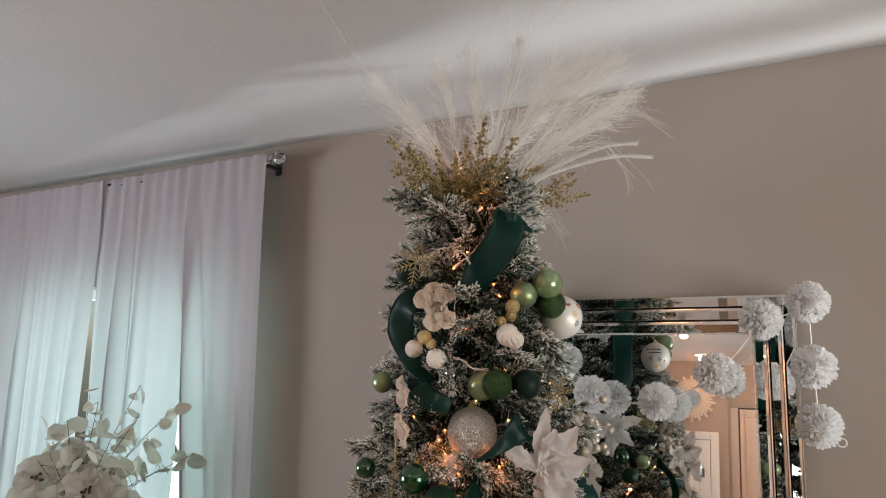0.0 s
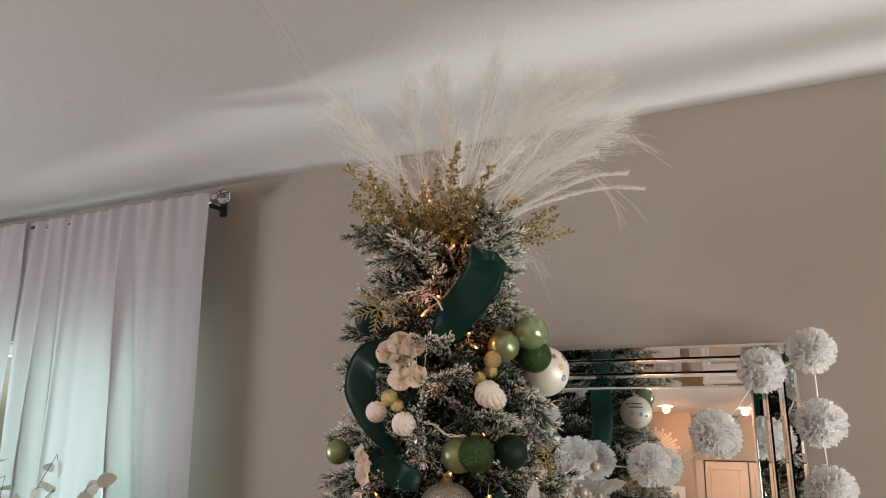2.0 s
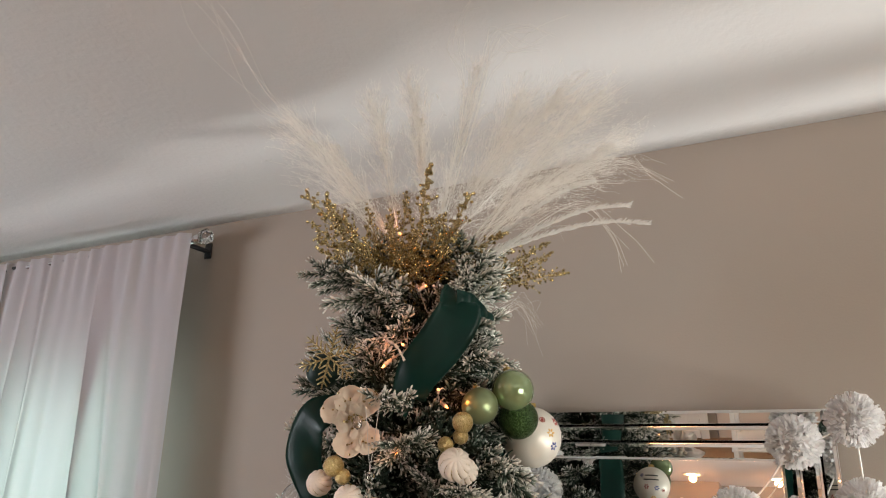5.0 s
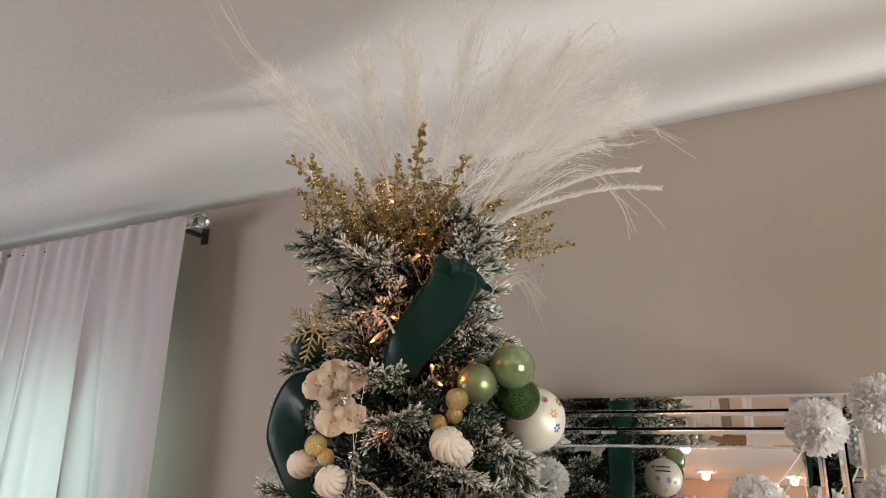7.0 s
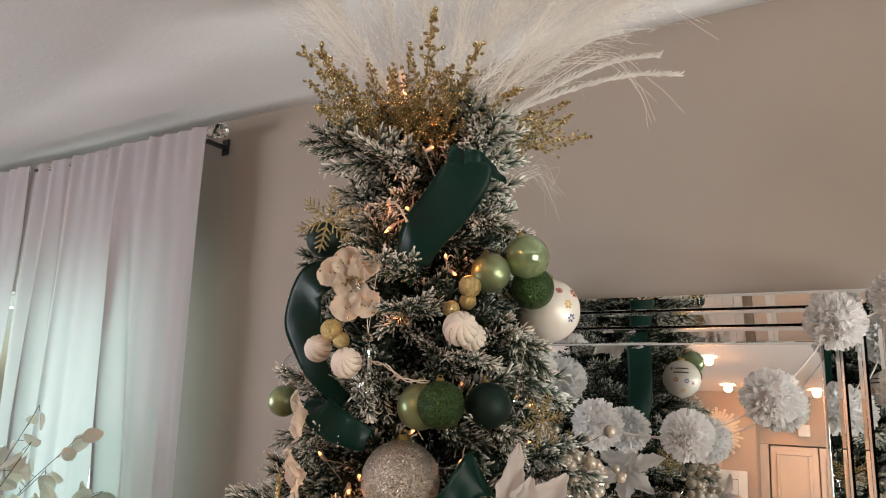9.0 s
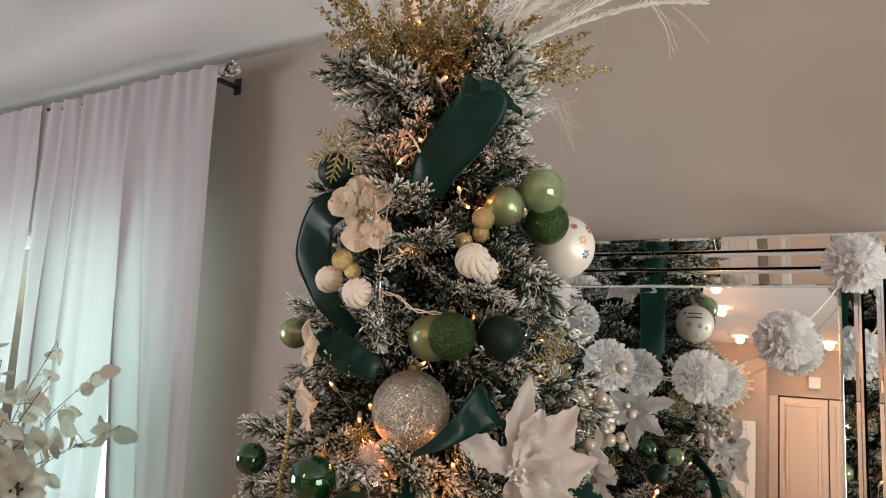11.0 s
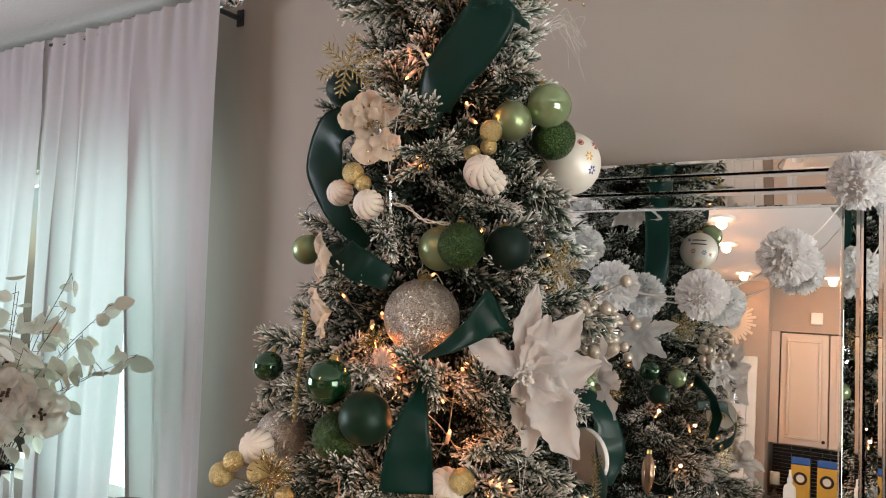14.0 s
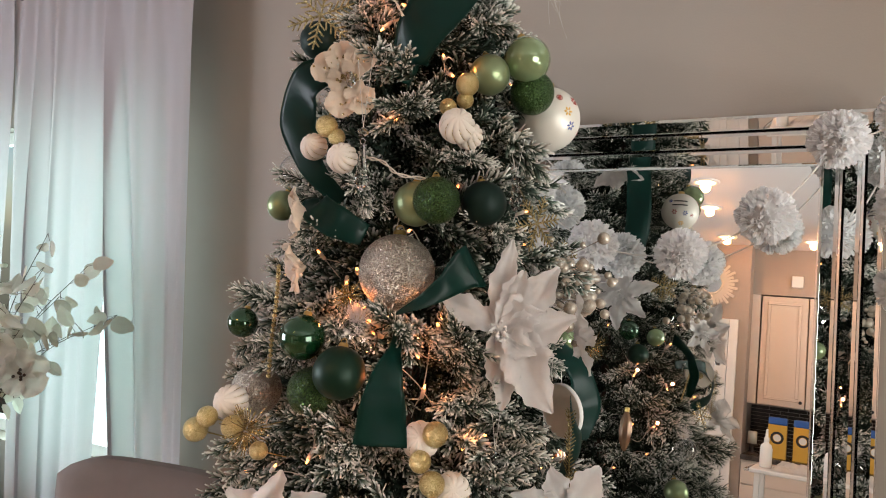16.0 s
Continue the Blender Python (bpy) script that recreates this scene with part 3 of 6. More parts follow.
# ---- the curtain rod ----
rod = thing("curtain_rod", "silver curtain rod with a faceted crystal finial", "curtain rod")
bm = bmesh.new()
tube(bm, [(-3.74, 2.125, 2.600), (-1.89, 2.125, 2.600)], 0.011, segs=12)
part("rod", bm, M_METAL, rod)
for x in (-1.955, -2.85):
    bm = bmesh.new()
    put_box(bm, x - 0.012, x + 0.012, 2.105, WALL_Y - 0.001, 2.596, 2.606, 0.002)
    put_box(bm, x - 0.015, x + 0.015, WALL_Y - 0.008, WALL_Y - 0.001, 2.575, 2.632, 0.002)
    part("bracket", bm, M_BLACK, rod)
bm = bmesh.new()
bmesh.ops.create_icosphere(bm, subdivisions=1, radius=0.030, matrix=pose(-1.842, 2.118, 2.606))
part("finial", bm, M_GLASS, rod, "faceted crystal finial")
bm = bmesh.new()
revolve(bm, [(0, -0.02), (0.016, -0.02), (0.02, -0.008), (0.014, 0.0), (0.02, 0.012), (0, 0.012)], 14, pose(-1.876, 2.125, 2.602, 0, 90))
part("collar", bm, M_METAL, rod)

# ---- the mirror ----
LEAN_M = 5.0
mirror = thing("floor_mirror", "tall floor mirror leaning on the wall with mirrored edging", "mirror", pose(-0.055, 2.025, 0.0, -LEAN_M))
MW, MH, FR = 0.93, 2.028, 0.112
part("backing", box_bm(-MW, 0, 0.012, 0.03, 0, MH), M_EDGE, mirror)
part("mirror_pane", box_bm(-MW + FR, -FR, 0.004, 0.0118, FR, MH - FR), M_MIRROR, mirror)


def strip(length, width, tilt):
    """A mirror strip along x, its face towards -y, tilted about x; a flat face inside a sloping rim."""
    bm = bmesh.new()
    w, l, rim = width / 2, length / 2, 0.006
    low = [bm.verts.new((x, 0, z)) for x, z in ((-l, -w), (l, -w), (l, w), (-l, w))]
    top = [bm.verts.new((x, -0.0022, z)) for x, z in ((-l + rim, -w + rim), (l - rim, -w + rim), (l - rim, w - rim), (-l + rim, w - rim))]
    back = [bm.verts.new((v.co.x, 0.003, v.co.z)) for v in low]
    bm.faces.new(top)
    bm.faces.new(back[::-1])
    for k in range(4):
        j = (k + 1) % 4
        bm.faces.new((low[k], low[j], top[j], top[k]))
        bm.faces.new((back[k], back[j], low[j], low[k]))
    bmesh.ops.recalc_face_normals(bm, faces=bm.faces[:])
    bmesh.ops.rotate(bm, verts=bm.verts, cent=(0, 0, 0), matrix=Matrix.Rotation(radians(tilt), 3, "X"))
    return bm


sw = FR / 3
for k in range(3):
    off = sw * (k + 0.5)
    for side in ("top", "bottom", "right", "left"):
        ln = (MW if side in ("top", "bottom") else MH) - 2 * off
        bm = strip(ln, sw - 0.003, 17 if side in ("top", "bottom") else 23)
        o = part("mirror_strip", bm, M_MIRROR, mirror)
        if side == "top":
            o.matrix_local = pose(-MW / 2, 0.004, MH - off)
        elif side == "bottom":
            o.matrix_local = pose(-MW / 2, 0.004, off, 0, 180, 0)
        elif side == "right":
            o.matrix_local = pose(-off, 0.004, MH / 2, 0, 90, 0)
        else:
            o.matrix_local = pose(-MW + off, 0.004, MH / 2, 0, -90, 0)
        bm = bmesh.new()
        put_box(bm, -ln / 2, ln / 2, -0.012, 0.004, -sw / 2 + 0.0005, -sw / 2 + 0.005, 0.0015)
        e = part("bevel_edge", bm, M_EDGE, mirror)
        e.matrix_local = o.matrix_local.copy()

# ---- pompom garland ----


def pom_mesh(seed, r):
    rnd = random.Random(seed)
    vs, fs = [], []
    for _ in range(1000):
        d = Vector((rnd.gauss(0, 1), rnd.gauss(0, 1), rnd.gauss(0, 1))).normalized()
        a = d.cross(Vector((rnd.gauss(0, 1), rnd.gauss(0, 1), rnd.gauss(0, 1)))).normalized()
        b = d.cross(a)
        L = r * rnd.uniform(0.86, 1.06)
        w = r * rnd.uniform(0.045, 0.085)
        k = len(vs)
        bend = b * r * rnd.uniform(-0.16, 0.16)
        for s, ww in ((0.25, 0.3), (0.7, 0.8), (0.93, 1.0), (1.0, 0.75)):
            c = d * L * s + bend * s * s
            curl = b * w * 0.35 * (1 if s > 0.6 else 0)
            vs += [c - a * w * ww + curl, c, c + a * w * ww + curl]
        for q in range(3):
            for h in range(2):
                i = k + q * 3 + h
                fs.append((i, i + 1, i + 4, i + 3))
    # the crumpled core shows between the strips
    n, m = 18, 12
    k = len(vs)
    for i in range(m + 1):
        for j in range(n):
            th, ph = math.pi * i / m, 2 * math.pi * j / n
            d = Vector((math.sin(th) * math.cos(ph), math.sin(th) * math.sin(ph), math.cos(th)))
            vs.append(d * r * (0.80 + 0.10 * noise.noise(d * 5 + Vector((seed, 0, 0)))))
    for i in range(m):
        for j in range(n):
            fs.append((k + i * n + j, k + (i + 1) * n + j, k + (i + 1) * n + (j + 1) % n, k + i * n + (j + 1) % n))
    me = bpy.data.meshes.new("pompom")
    me.from_pydata(vs, [], fs)
    return me


garland = thing("pompom_garland", "garland of white tissue pompoms strung across the mirror", "garland")
POMS = [(-0.83, 2.10, 1.99), (-0.738, 2.088, 1.850), (-0.583, 2.07, 1.738), (-0.402, 2.07, 1.725), (-0.25, 2.085, 1.803), (-0.133, 2.10, 1.946), (-0.022, 2.12, 1.99), (-0.019, 2.14, 1.824), (-0.014, 2.14, 1.676)]
pom_me = [pom_mesh(s, 0.0535) for s in (1, 2, 3)]
rnd = random.Random(3)
for i, p in enumerate(POMS):
    o = link_mesh("pompom", pom_me[i % 3], M_POM, garland)
    o.matrix_local = pose(*p, rnd.uniform(0, 360), rnd.uniform(0, 360), rnd.uniform(0, 360)) @ Matrix.Scale(rnd.uniform(0.94, 1.05), 4)
for a, b in zip(POMS, POMS[1:]):
    a, b = Vector(a), Vector(b)
    bm = bmesh.new()
    tube(bm, [a.lerp(b, t / 6) + Vector((0, 0, -0.012 * math.sin(math.pi * t / 6))) for t in range(7)], 0.0018, segs=5)
    part("string", bm, M_STRING, garland)
bm = bmesh.new()
tube(bm, [(-0.014, 2.14, 1.67), (0.022, 2.14, 1.638)] + [(0.033 - 0.011 * math.cos(t), 2.14, 1.638 + 0.011 * math.sin(t)) for t in [k * 0.524 for k in range(1, 13)]], 0.002, segs=5)
part("end_loop", bm, M_STRING, garland)
# ---- the tree ----
AX, AY, TREE_TOP = -0.738, 1.615, 2.28
# ornaments by place and radius; the branches leave room for them
BALLS = [
    ((-0.628, 1.392, 1.687), 0.051, M_SILVER_GLIT, "large silver glitter bauble on the flocked tree"),
    ((-0.580, 1.408, 1.784), 0.0315, M_GREEN_GLIT, "dark green glitter bauble in a cluster of three"),
    ((-0.541, 1.470, 1.784), 0.031, M_GREEN_DARK, "matte black-green bauble in a cluster of three"),
    ((-0.618, 1.418, 1.780), 0.0308, M_GREEN_SATIN, "satin sage green bauble half hidden by a darker one"),
    ((-0.572, 1.534, 1.977), 0.0298, M_GREEN_SATIN, "satin sage green bauble near the tree top"),
    ((-0.531, 1.575, 2.005), 0.035, M_GREEN_PEARL, "shiny light green glass bauble near the tree top"),
    ((-0.532, 1.600, 1.961), 0.0335, M_GREEN_GLIT, "dark green glitter bauble under a shiny one"),
    ((-0.818, 1.442, 2.031), 0.0292, M_GREEN_DARK, "dark green bauble behind a gold snowflake"),
    ((-0.885, 1.445, 1.779), 0.024, M_GREEN_SATIN, "sage green bauble at the tree's edge"),
    ((-0.849, 1.334, 1.606), 0.0215, M_GREEN_GLOSS, "small dark green bauble at the tree's edge"),
    ((-0.714, 1.307, 1.600), 0.030, M_GREEN_GLOSS, "shiny bottle-green glass bauble"),
    ((-0.706, 1.319, 1.529), 0.032, M_GREEN_GLIT, "dark green glitter bauble behind a matte one"),
    ((-0.653, 1.308, 1.561), 0.0335, M_GREEN_MATTE, "matte dark green bauble"),
    ((-0.826, 1.342, 1.512), 0.0353, M_SILVER_GLIT, "silver glitter bauble half hidden by branches"),
    ((-0.607, 1.868, 1.572), 0.026, M_GREEN_GLOSS, "shiny bottle-green bauble on the back of the tree"),
    ((-0.548, 1.822, 1.562), 0.025, M_GREEN_PEARL, "shiny light green bauble on the back of the tree"),
    ((-0.580, 1.862, 1.512), 0.027, M_GREEN_MATTE, "matte dark green bauble on the back of the tree"),
    ((-0.469, 1.820, 1.183), 0.030, M_GREEN_SATIN, "sage green bauble low on the tree"),
    ((-0.566, 1.457, 1.946), 0.0160, M_GOLD_BALL, "small gold glitter ball on a pick"),
    ((-0.585, 1.439, 1.913), 0.0120, M_GOLD_BALL, "small gold glitter ball on a pick"),
    ((-0.571, 1.461, 1.926), 0.0120, M_GOLD_BALL, "small gold glitter ball on a pick"),
    ((-0.717, 1.345, 1.879), 0.0150, M_GOLD_BALL, "small gold glitter ball on a pick"),
    ((-0.705, 1.352, 1.865), 0.0115, M_GOLD_BALL, "small gold glitter ball on a pick"),
    ((-0.816, 1.246, 1.494), 0.0135, M_GOLD_BALL, "small gold glitter ball at the branch end"),
    ((-0.837, 1.246, 1.474), 0.0162, M_GOLD_BALL, "small gold glitter ball at the branch end"),
    ((-0.787, 1.262, 1.482), 0.0150, M_GOLD_BALL, "small gold glitter ball at the branch end"),
    ((-0.748, 1.270, 1.456), 0.0120, M_GOLD_BALL, "small gold glitter ball at the branch end"),
    ((-0.534, 1.348, 1.495), 0.0158, M_GOLD_BALL, "small gold glitter ball beside a white swirl ball"),
    ((-0.544, 1.331, 1.464), 0.0136, M_GOLD_BALL, "small gold glitter ball beside a white swirl ball"),
    ((-0.530, 1.337, 1.438), 0.0158, M_GOLD_BALL, "small gold glitter ball beside a white swirl ball"),
]
SWIRLS = [((-0.565, 1.430, 1.885), 0.0245), ((-0.562, 1.458, 1.876), 0.0200), ((-0.751, 1.360, 1.855), 0.0193), ((-0.686, 1.341, 1.835), 0.0208),
          ((-0.815, 1.285, 1.506), 0.0238), ((-0.560, 1.356, 1.482), 0.0242), ((-0.520, 1.368, 1.423), 0.0238)]
PAINTED = ((-0.539, 1.683, 1.935), 0.0520)
FLOWERS = [((-0.705, 1.362, 1.945), 0.055), ((-0.503, 1.458, 1.612), 0.060)]
RIBBONS = [
    ([(-0.650, 1.600, 2.150), (-0.601, 1.505, 2.156), (-0.583, 1.478, 2.125), (-0.590, 1.458, 2.090), (-0.610, 1.445, 2.055), (-0.638, 1.435, 2.018), (-0.660, 1.452, 1.990), (-0.668, 1.485, 1.976)], [0.024, 0.056, 0.072, 0.076, 0.074, 0.068, 0.060, 0.05]),
    ([(-0.592, 1.480, 2.138), (-0.572, 1.500, 2.136), (-0.560, 1.535, 2.128), (-0.556, 1.555, 2.120)], [0.045, 0.036, 0.016, 0.003]),
    ([(-0.736, 1.400, 1.975), (-0.768, 1.371, 1.957), (-0.790, 1.371, 1.930), (-0.796, 1.374, 1.895), (-0.783, 1.375, 1.857), (-0.758, 1.377, 1.818), (-0.730, 1.400, 1.782)], [0.03, 0.056, 0.064, 0.062, 0.048, 0.032, 0.020]),
    ([(-0.599, 1.349, 1.637), (-0.573, 1.367, 1.652), (-0.550, 1.394, 1.674), (-0.537, 1.420, 1.695), (-0.530, 1.432, 1.701)], [0.003, 0.016, 0.032, 0.054, 0.060]),
    ([(-0.615, 1.385, 1.620), (-0.601, 1.355, 1.592), (-0.596, 1.332, 1.560), (-0.592, 1.318, 1.525), (-0.592, 1.314, 1.478)], [0.010, 0.016, 0.040, 0.056, 0.066]),
    ([(-0.530, 1.690, 1.570), (-0.490, 1.708, 1.544), (-0.470, 1.711, 1.505), (-0.464, 1.714, 1.463), (-0.475, 1.715, 1.418)], [0.03, 0.042, 0.045, 0.042, 0.02]),
    ([(-0.770, 1.39, 1.785), (-0.735, 1.350, 1.770), (-0.701, 1.350, 1.752), (-0.670, 1.375, 1.735)], [0.03, 0.045, 0.045, 0.03]),
    ([(-0.690, 1.750, 2.10), (-0.640, 1.792, 2.03), (-0.626, 1.803, 1.94), (-0.622, 1.810, 1.85), (-0.640, 1.800, 1.76)], [0.05, 0.066, 0.068, 0.066, 0.05]),
    ([(-0.520, 1.70, 1.50), (-0.462, 1.62, 1.505), (-0.438, 1.585, 1.47), (-0.438, 1.590, 1.425), (-0.480, 1.64, 1.385)], [0.02, 0.03, 0.035, 0.035, 0.03]),
]


TIPS = [(-0.607, 1.377, 1.907), (-0.668, 1.352, 1.967), (-0.547, 1.441, 1.836), (-0.529, 1.516, 1.876), (-0.685, 1.354, 1.788), (-0.734, 1.35, 1.738), (-0.587, 1.328, 1.615), (-0.523, 1.407, 1.592), (-0.491, 1.406, 1.514),
        (-0.674, 1.325, 1.607), (-0.748, 1.32, 1.559), (-0.672, 1.291, 1.47), (-0.465, 1.422, 1.447), (-0.841, 1.35, 1.565), (-0.518, 1.468, 1.739), (-0.519, 1.574, 1.867), (-0.649, 1.296, 1.465), (-0.828, 1.28, 1.437),
        (-0.87, 1.465, 2.22), (-0.80, 1.43, 2.19), (-0.557, 1.524, 2.046), (-0.58, 1.546, 2.205), (-0.464, 1.511, 1.572), (-0.70, 1.415, 2.14)]


# tufts that face the room
TUFTS = [(-0.634, 1.412, 1.908), (-0.578, 1.414, 1.586), (-0.543, 1.416, 1.556), (-0.597, 1.394, 1.608), (-0.508, 1.415, 1.521), (-0.472, 1.435, 1.486), (-0.741, 1.365, 1.621), (-0.643, 1.302, 1.434),
         (-0.544, 1.523, 1.723), (-0.541, 1.608, 1.82), (-0.686, 1.413, 1.777), (-0.775, 1.383, 1.714), (-0.474, 1.402, 1.426), (-0.523, 1.402, 1.463), (-0.683, 1.344, 1.597), (-0.826, 1.343, 1.628),
         (-0.607, 1.564, 2.076), (-0.575, 1.609, 2.059), (-0.792, 1.391, 1.804), (-0.736, 1.437, 2.063), (-0.468, 1.521, 1.562), (-0.748, 1.309, 1.565), (-0.606, 1.46, 1.839), (-0.551, 1.62, 1.936)]


def outward(p):
    v = Vector((p[0] - AX, p[1] - AY, 0))
    return v.normalized()


def tree_r(z):
    return 0.155 + (2.24 - z) * 0.17 if z < 2.24 else max(0.0, 0.155 - (z - 2.24) * 0.9)


def catmull(pts, n):
    """Points along a smooth curve through pts, with the parameter of each."""
    P = [Vector(p) for p in pts]
    P = [2 * P[0] - P[1]] + P + [2 * P[-1] - P[-2]]
    out = []
    segs = len(P) - 3
    for k in range(n + 1):
        t = segs * k / n
        i = min(int(t), segs - 1)
        u = t - i
        a, b, c, d = P[i:i + 4]
        out.append((0.5 * ((2 * b) + (c - a) * u + (2 * a - 5 * b + 4 * c - d) * u * u + (3 * b - a - 3 * c + d) * u ** 3), t))
    return out


KEEP = [(Vector(p), r) for p, r, _, _ in BALLS] + [(Vector(p), r) for p, r in SWIRLS] + [(Vector(p), r) for p, r in FLOWERS] + [(Vector(PAINTED[0]), PAINTED[1])]
for pts, ws in RIBBONS:
    KEEP += [(p, 0.036 if max(ws) > 0.07 else 0.026) for p, _ in catmull(pts, 8)[1:-1]]
KEEP += [(Vector((-0.765, 1.396, 2.039)), 0.045), (Vector((-0.508, 1.580, 1.762)), 0.035), (Vector((-0.655, 1.345, 1.83)), 0.02), (Vector((-0.655, 1.345, 1.87)), 0.02), (Vector((-0.474, 1.607, 1.495)), 0.035)]


def needles_np(rnd, twigs, per_m, length, tone_lo, tone_hi, width):
    """Needles along twigs: vertices, faces and a frost value for each vertex; low values paint shade."""
    vs, fs, fr = [], [], []
    for a, b, tipf in twigs:
        a, b = Vector(a), Vector(b)
        ax = (b - a)
        ln = ax.length
        ax.normalize()
        n = int(per_m * ln)
        e1 = ax.orthogonal().normalized()
        e2 = ax.cross(e1)
        # the twig itself
        for k in range(3):
            th = 2 * math.pi * k / 3
            vs.append(a + (e1 * math.cos(th) + e2 * math.sin(th)) * 0.0016)
            fr.append(-0.2)
        vs.append(b)
        fr.append(0.3)
        q = len(vs) - 4
        fs += [(q, q + 1, q + 3), (q + 1, q + 2, q + 3), (q + 2, q, q + 3)]
        for i in range(n):
            s = (i + rnd.random()) / n
            p = a.lerp(b, s)
            th = i * 2.39996 + rnd.uniform(-0.4, 0.4)
            out = e1 * math.cos(th) + e2 * math.sin(th)
            lean = rnd.uniform(0.7, 1.5) + 1.1 * s ** 3
            d = (out + ax * lean).normalized()
            L = length * rnd.uniform(0.72, 1.15) * (1.0 - 0.22 * s)
            w = width * rnd.uniform(0.8, 1.35)
            side = d.cross(ax).normalized() * w
            up = d.cross(side).normalized() * w
            # each needle curls a little, most of them back towards the twig's line
            curl = (ax * rnd.uniform(-0.05, 0.42) - out * rnd.uniform(-0.25, 0.30) + e1 * rnd.gauss(0, 0.16) + e2 * rnd.gauss(0, 0.16)) * L
            k = len(vs)
            f0 = rnd.uniform(tone_lo, tone_hi) * (0.65 + 0.35 * s) + 0.22 * d.y
            m, t = p + d * L * 0.55 + curl * 0.18, p + d * L * 0.96 + curl * 0.75
            vs += [p - side * 0.55, p + side * 0.55, p + up * 0.8, m - side, m + side, m + up * 1.3, t - side * 0.95, t + side * 0.95, t + up * 1.1]
            fr += [f0 - 0.52] * 3 + [f0 - 0.06] * 3 + [f0 + 0.42] * 3
            for h in (0, 3):
                fs += [(k + h, k + h + 1, k + h + 4, k + h + 3), (k + h + 1, k + h + 2, k + h + 5, k + h + 4), (k + h + 2, k + h, k + h + 3, k + h + 5)]
            fs.append((k + 6, k + 7, k + 8))
    return vs, fs, fr


def frost_shade_mesh(name, vs, fs, fr):
    me = bpy.data.meshes.new(name)
    me.from_pydata(vs, [], fs)
    at = me.attributes.new("frost_shade", "FLOAT", "POINT")
    at.data.foreach_set("value", np.array(fr, dtype=np.float32))
    me.materials.append(M_NEEDLE)
    return me


def spray(seed, lo, hi, per_m=540):
    """One flocked branch end, growing along +z from its base; its upper side is +y."""
    rnd = random.Random(seed)
    L = 0.15
    twigs = [((0, 0, 0), (0.004, 0.006, L * 0.55), 0), ((0.004, 0.006, L * 0.55), (0.0, 0.016, L), 1)]
    for k in range(5):
        z = L * (0.22 + 0.13 * k) + rnd.uniform(-0.006, 0.006)
        side = 1 if k % 2 else -1
        ln = rnd.uniform(0.06, 0.09) * (1.1 - 0.07 * k)
        a = Vector((0.003, 0.005, z))
        d = Vector((side * rnd.uniform(0.6, 0.95), rnd.uniform(-0.35, 0.45), rnd.uniform(0.55, 0.9))).normalized()
        twigs.append((a, a + d * ln, 1))
    return needles_np(rnd, twigs, per_m, 0.0245, lo, hi, 0.00158)


SPRAYS = [spray(s, 0.27, 0.78) for s in range(6)]
# values below zero paint the shade of the tree's inside
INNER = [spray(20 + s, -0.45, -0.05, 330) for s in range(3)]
LOWER = [spray(60 + s, 0.20, 0.70, 300) for s in range(3)]
# the branch end again in darker tones, shade painted into its colour
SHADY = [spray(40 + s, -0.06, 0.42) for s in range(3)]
spray_me = [frost_shade_mesh("branch", *s) for s in SPRAYS]
shady_me = [frost_shade_mesh("branch", *s) for s in SHADY]

tree = thing("christmas_tree", "slim artificial Christmas tree with snow-flocked green branches", "christmas tree", pose(AX, AY, 0))
bm = bmesh.new()
tube(bm, [(0, 0, 0.02), (0, 0, 1.2), (0, 0, TREE_TOP - 0.03)], 0.018, 0.008, 10)
part("trunk", bm, M_BARK, tree)
for k in range(4):
    a = k * math.pi / 2 + 0.4
    bm = bmesh.new()
    tube(bm, [(0.02 * math.cos(a), 0.02 * math.sin(a), 0.16), (0.16 * math.cos(a), 0.16 * math.sin(a), 0.06), (0.27 * math.cos(a), 0.27 * math.sin(a), 0.012)], 0.011, segs=8)
    part("stand_leg", bm, M_BLACK, tree)


def branch_pose(z, th, r_tip, droop, roll, sc):
    """A branch end whose tip stands at radius r_tip from the trunk at height z."""
    out = Vector((math.cos(th), math.sin(th), 0))
    d = (out * math.cos(droop) + Vector((0, 0, math.sin(droop)))).normalized()
    tip = out * r_tip + Vector((0, 0, z))
    base = tip - d * 0.15 * sc
    side = d.cross(Vector((0, 0, 1))).normalized()
    up = side.cross(d).normalized()
    rot = Matrix((side, up, d)).transposed().to_4x4()
    return Matrix.Translation(base) @ rot @ Matrix.Rotation(roll, 4, "Z") @ Matrix.Scale(sc, 4)


def clear_of_ornaments(z, th, r):
    """How far a branch tip must draw back to leave the ornaments free."""
    tip = Vector((AX + math.cos(th) * r, AY + math.sin(th) * r, z))
    back = 0.0
    for p, rad in KEEP:
        if (tip - p).length < rad + 0.045:
            gap = math.hypot(p.x - AX, p.y - AY) - rad * 0.9
            back = max(back, r - gap + 0.015)
    return back


rnd = random.Random(11)
golden = 2.399963
upper = []
n_up = 272
for i in range(n_up):
    s = (i + 0.5) / n_up
    # spread by the cone's surface between the heights 1.12 and the top
    z = 2.235 - 1.13 * (s ** 0.62)
    th = i * golden + rnd.uniform(-0.2, 0.2)
    r = tree_r(z) * rnd.choice((0.70, 0.80, 0.96, 1.03, 1.08)) + rnd.uniform(-0.01, 0.01)
    back = clear_of_ornaments(z, th, r)
    r = max(0.05, r - back)
    upper.append((z, th, r, rnd.uniform(-0.45, 0.45), rnd.uniform(-0.6, 0.6), rnd.uniform(0.80, 1.08)))
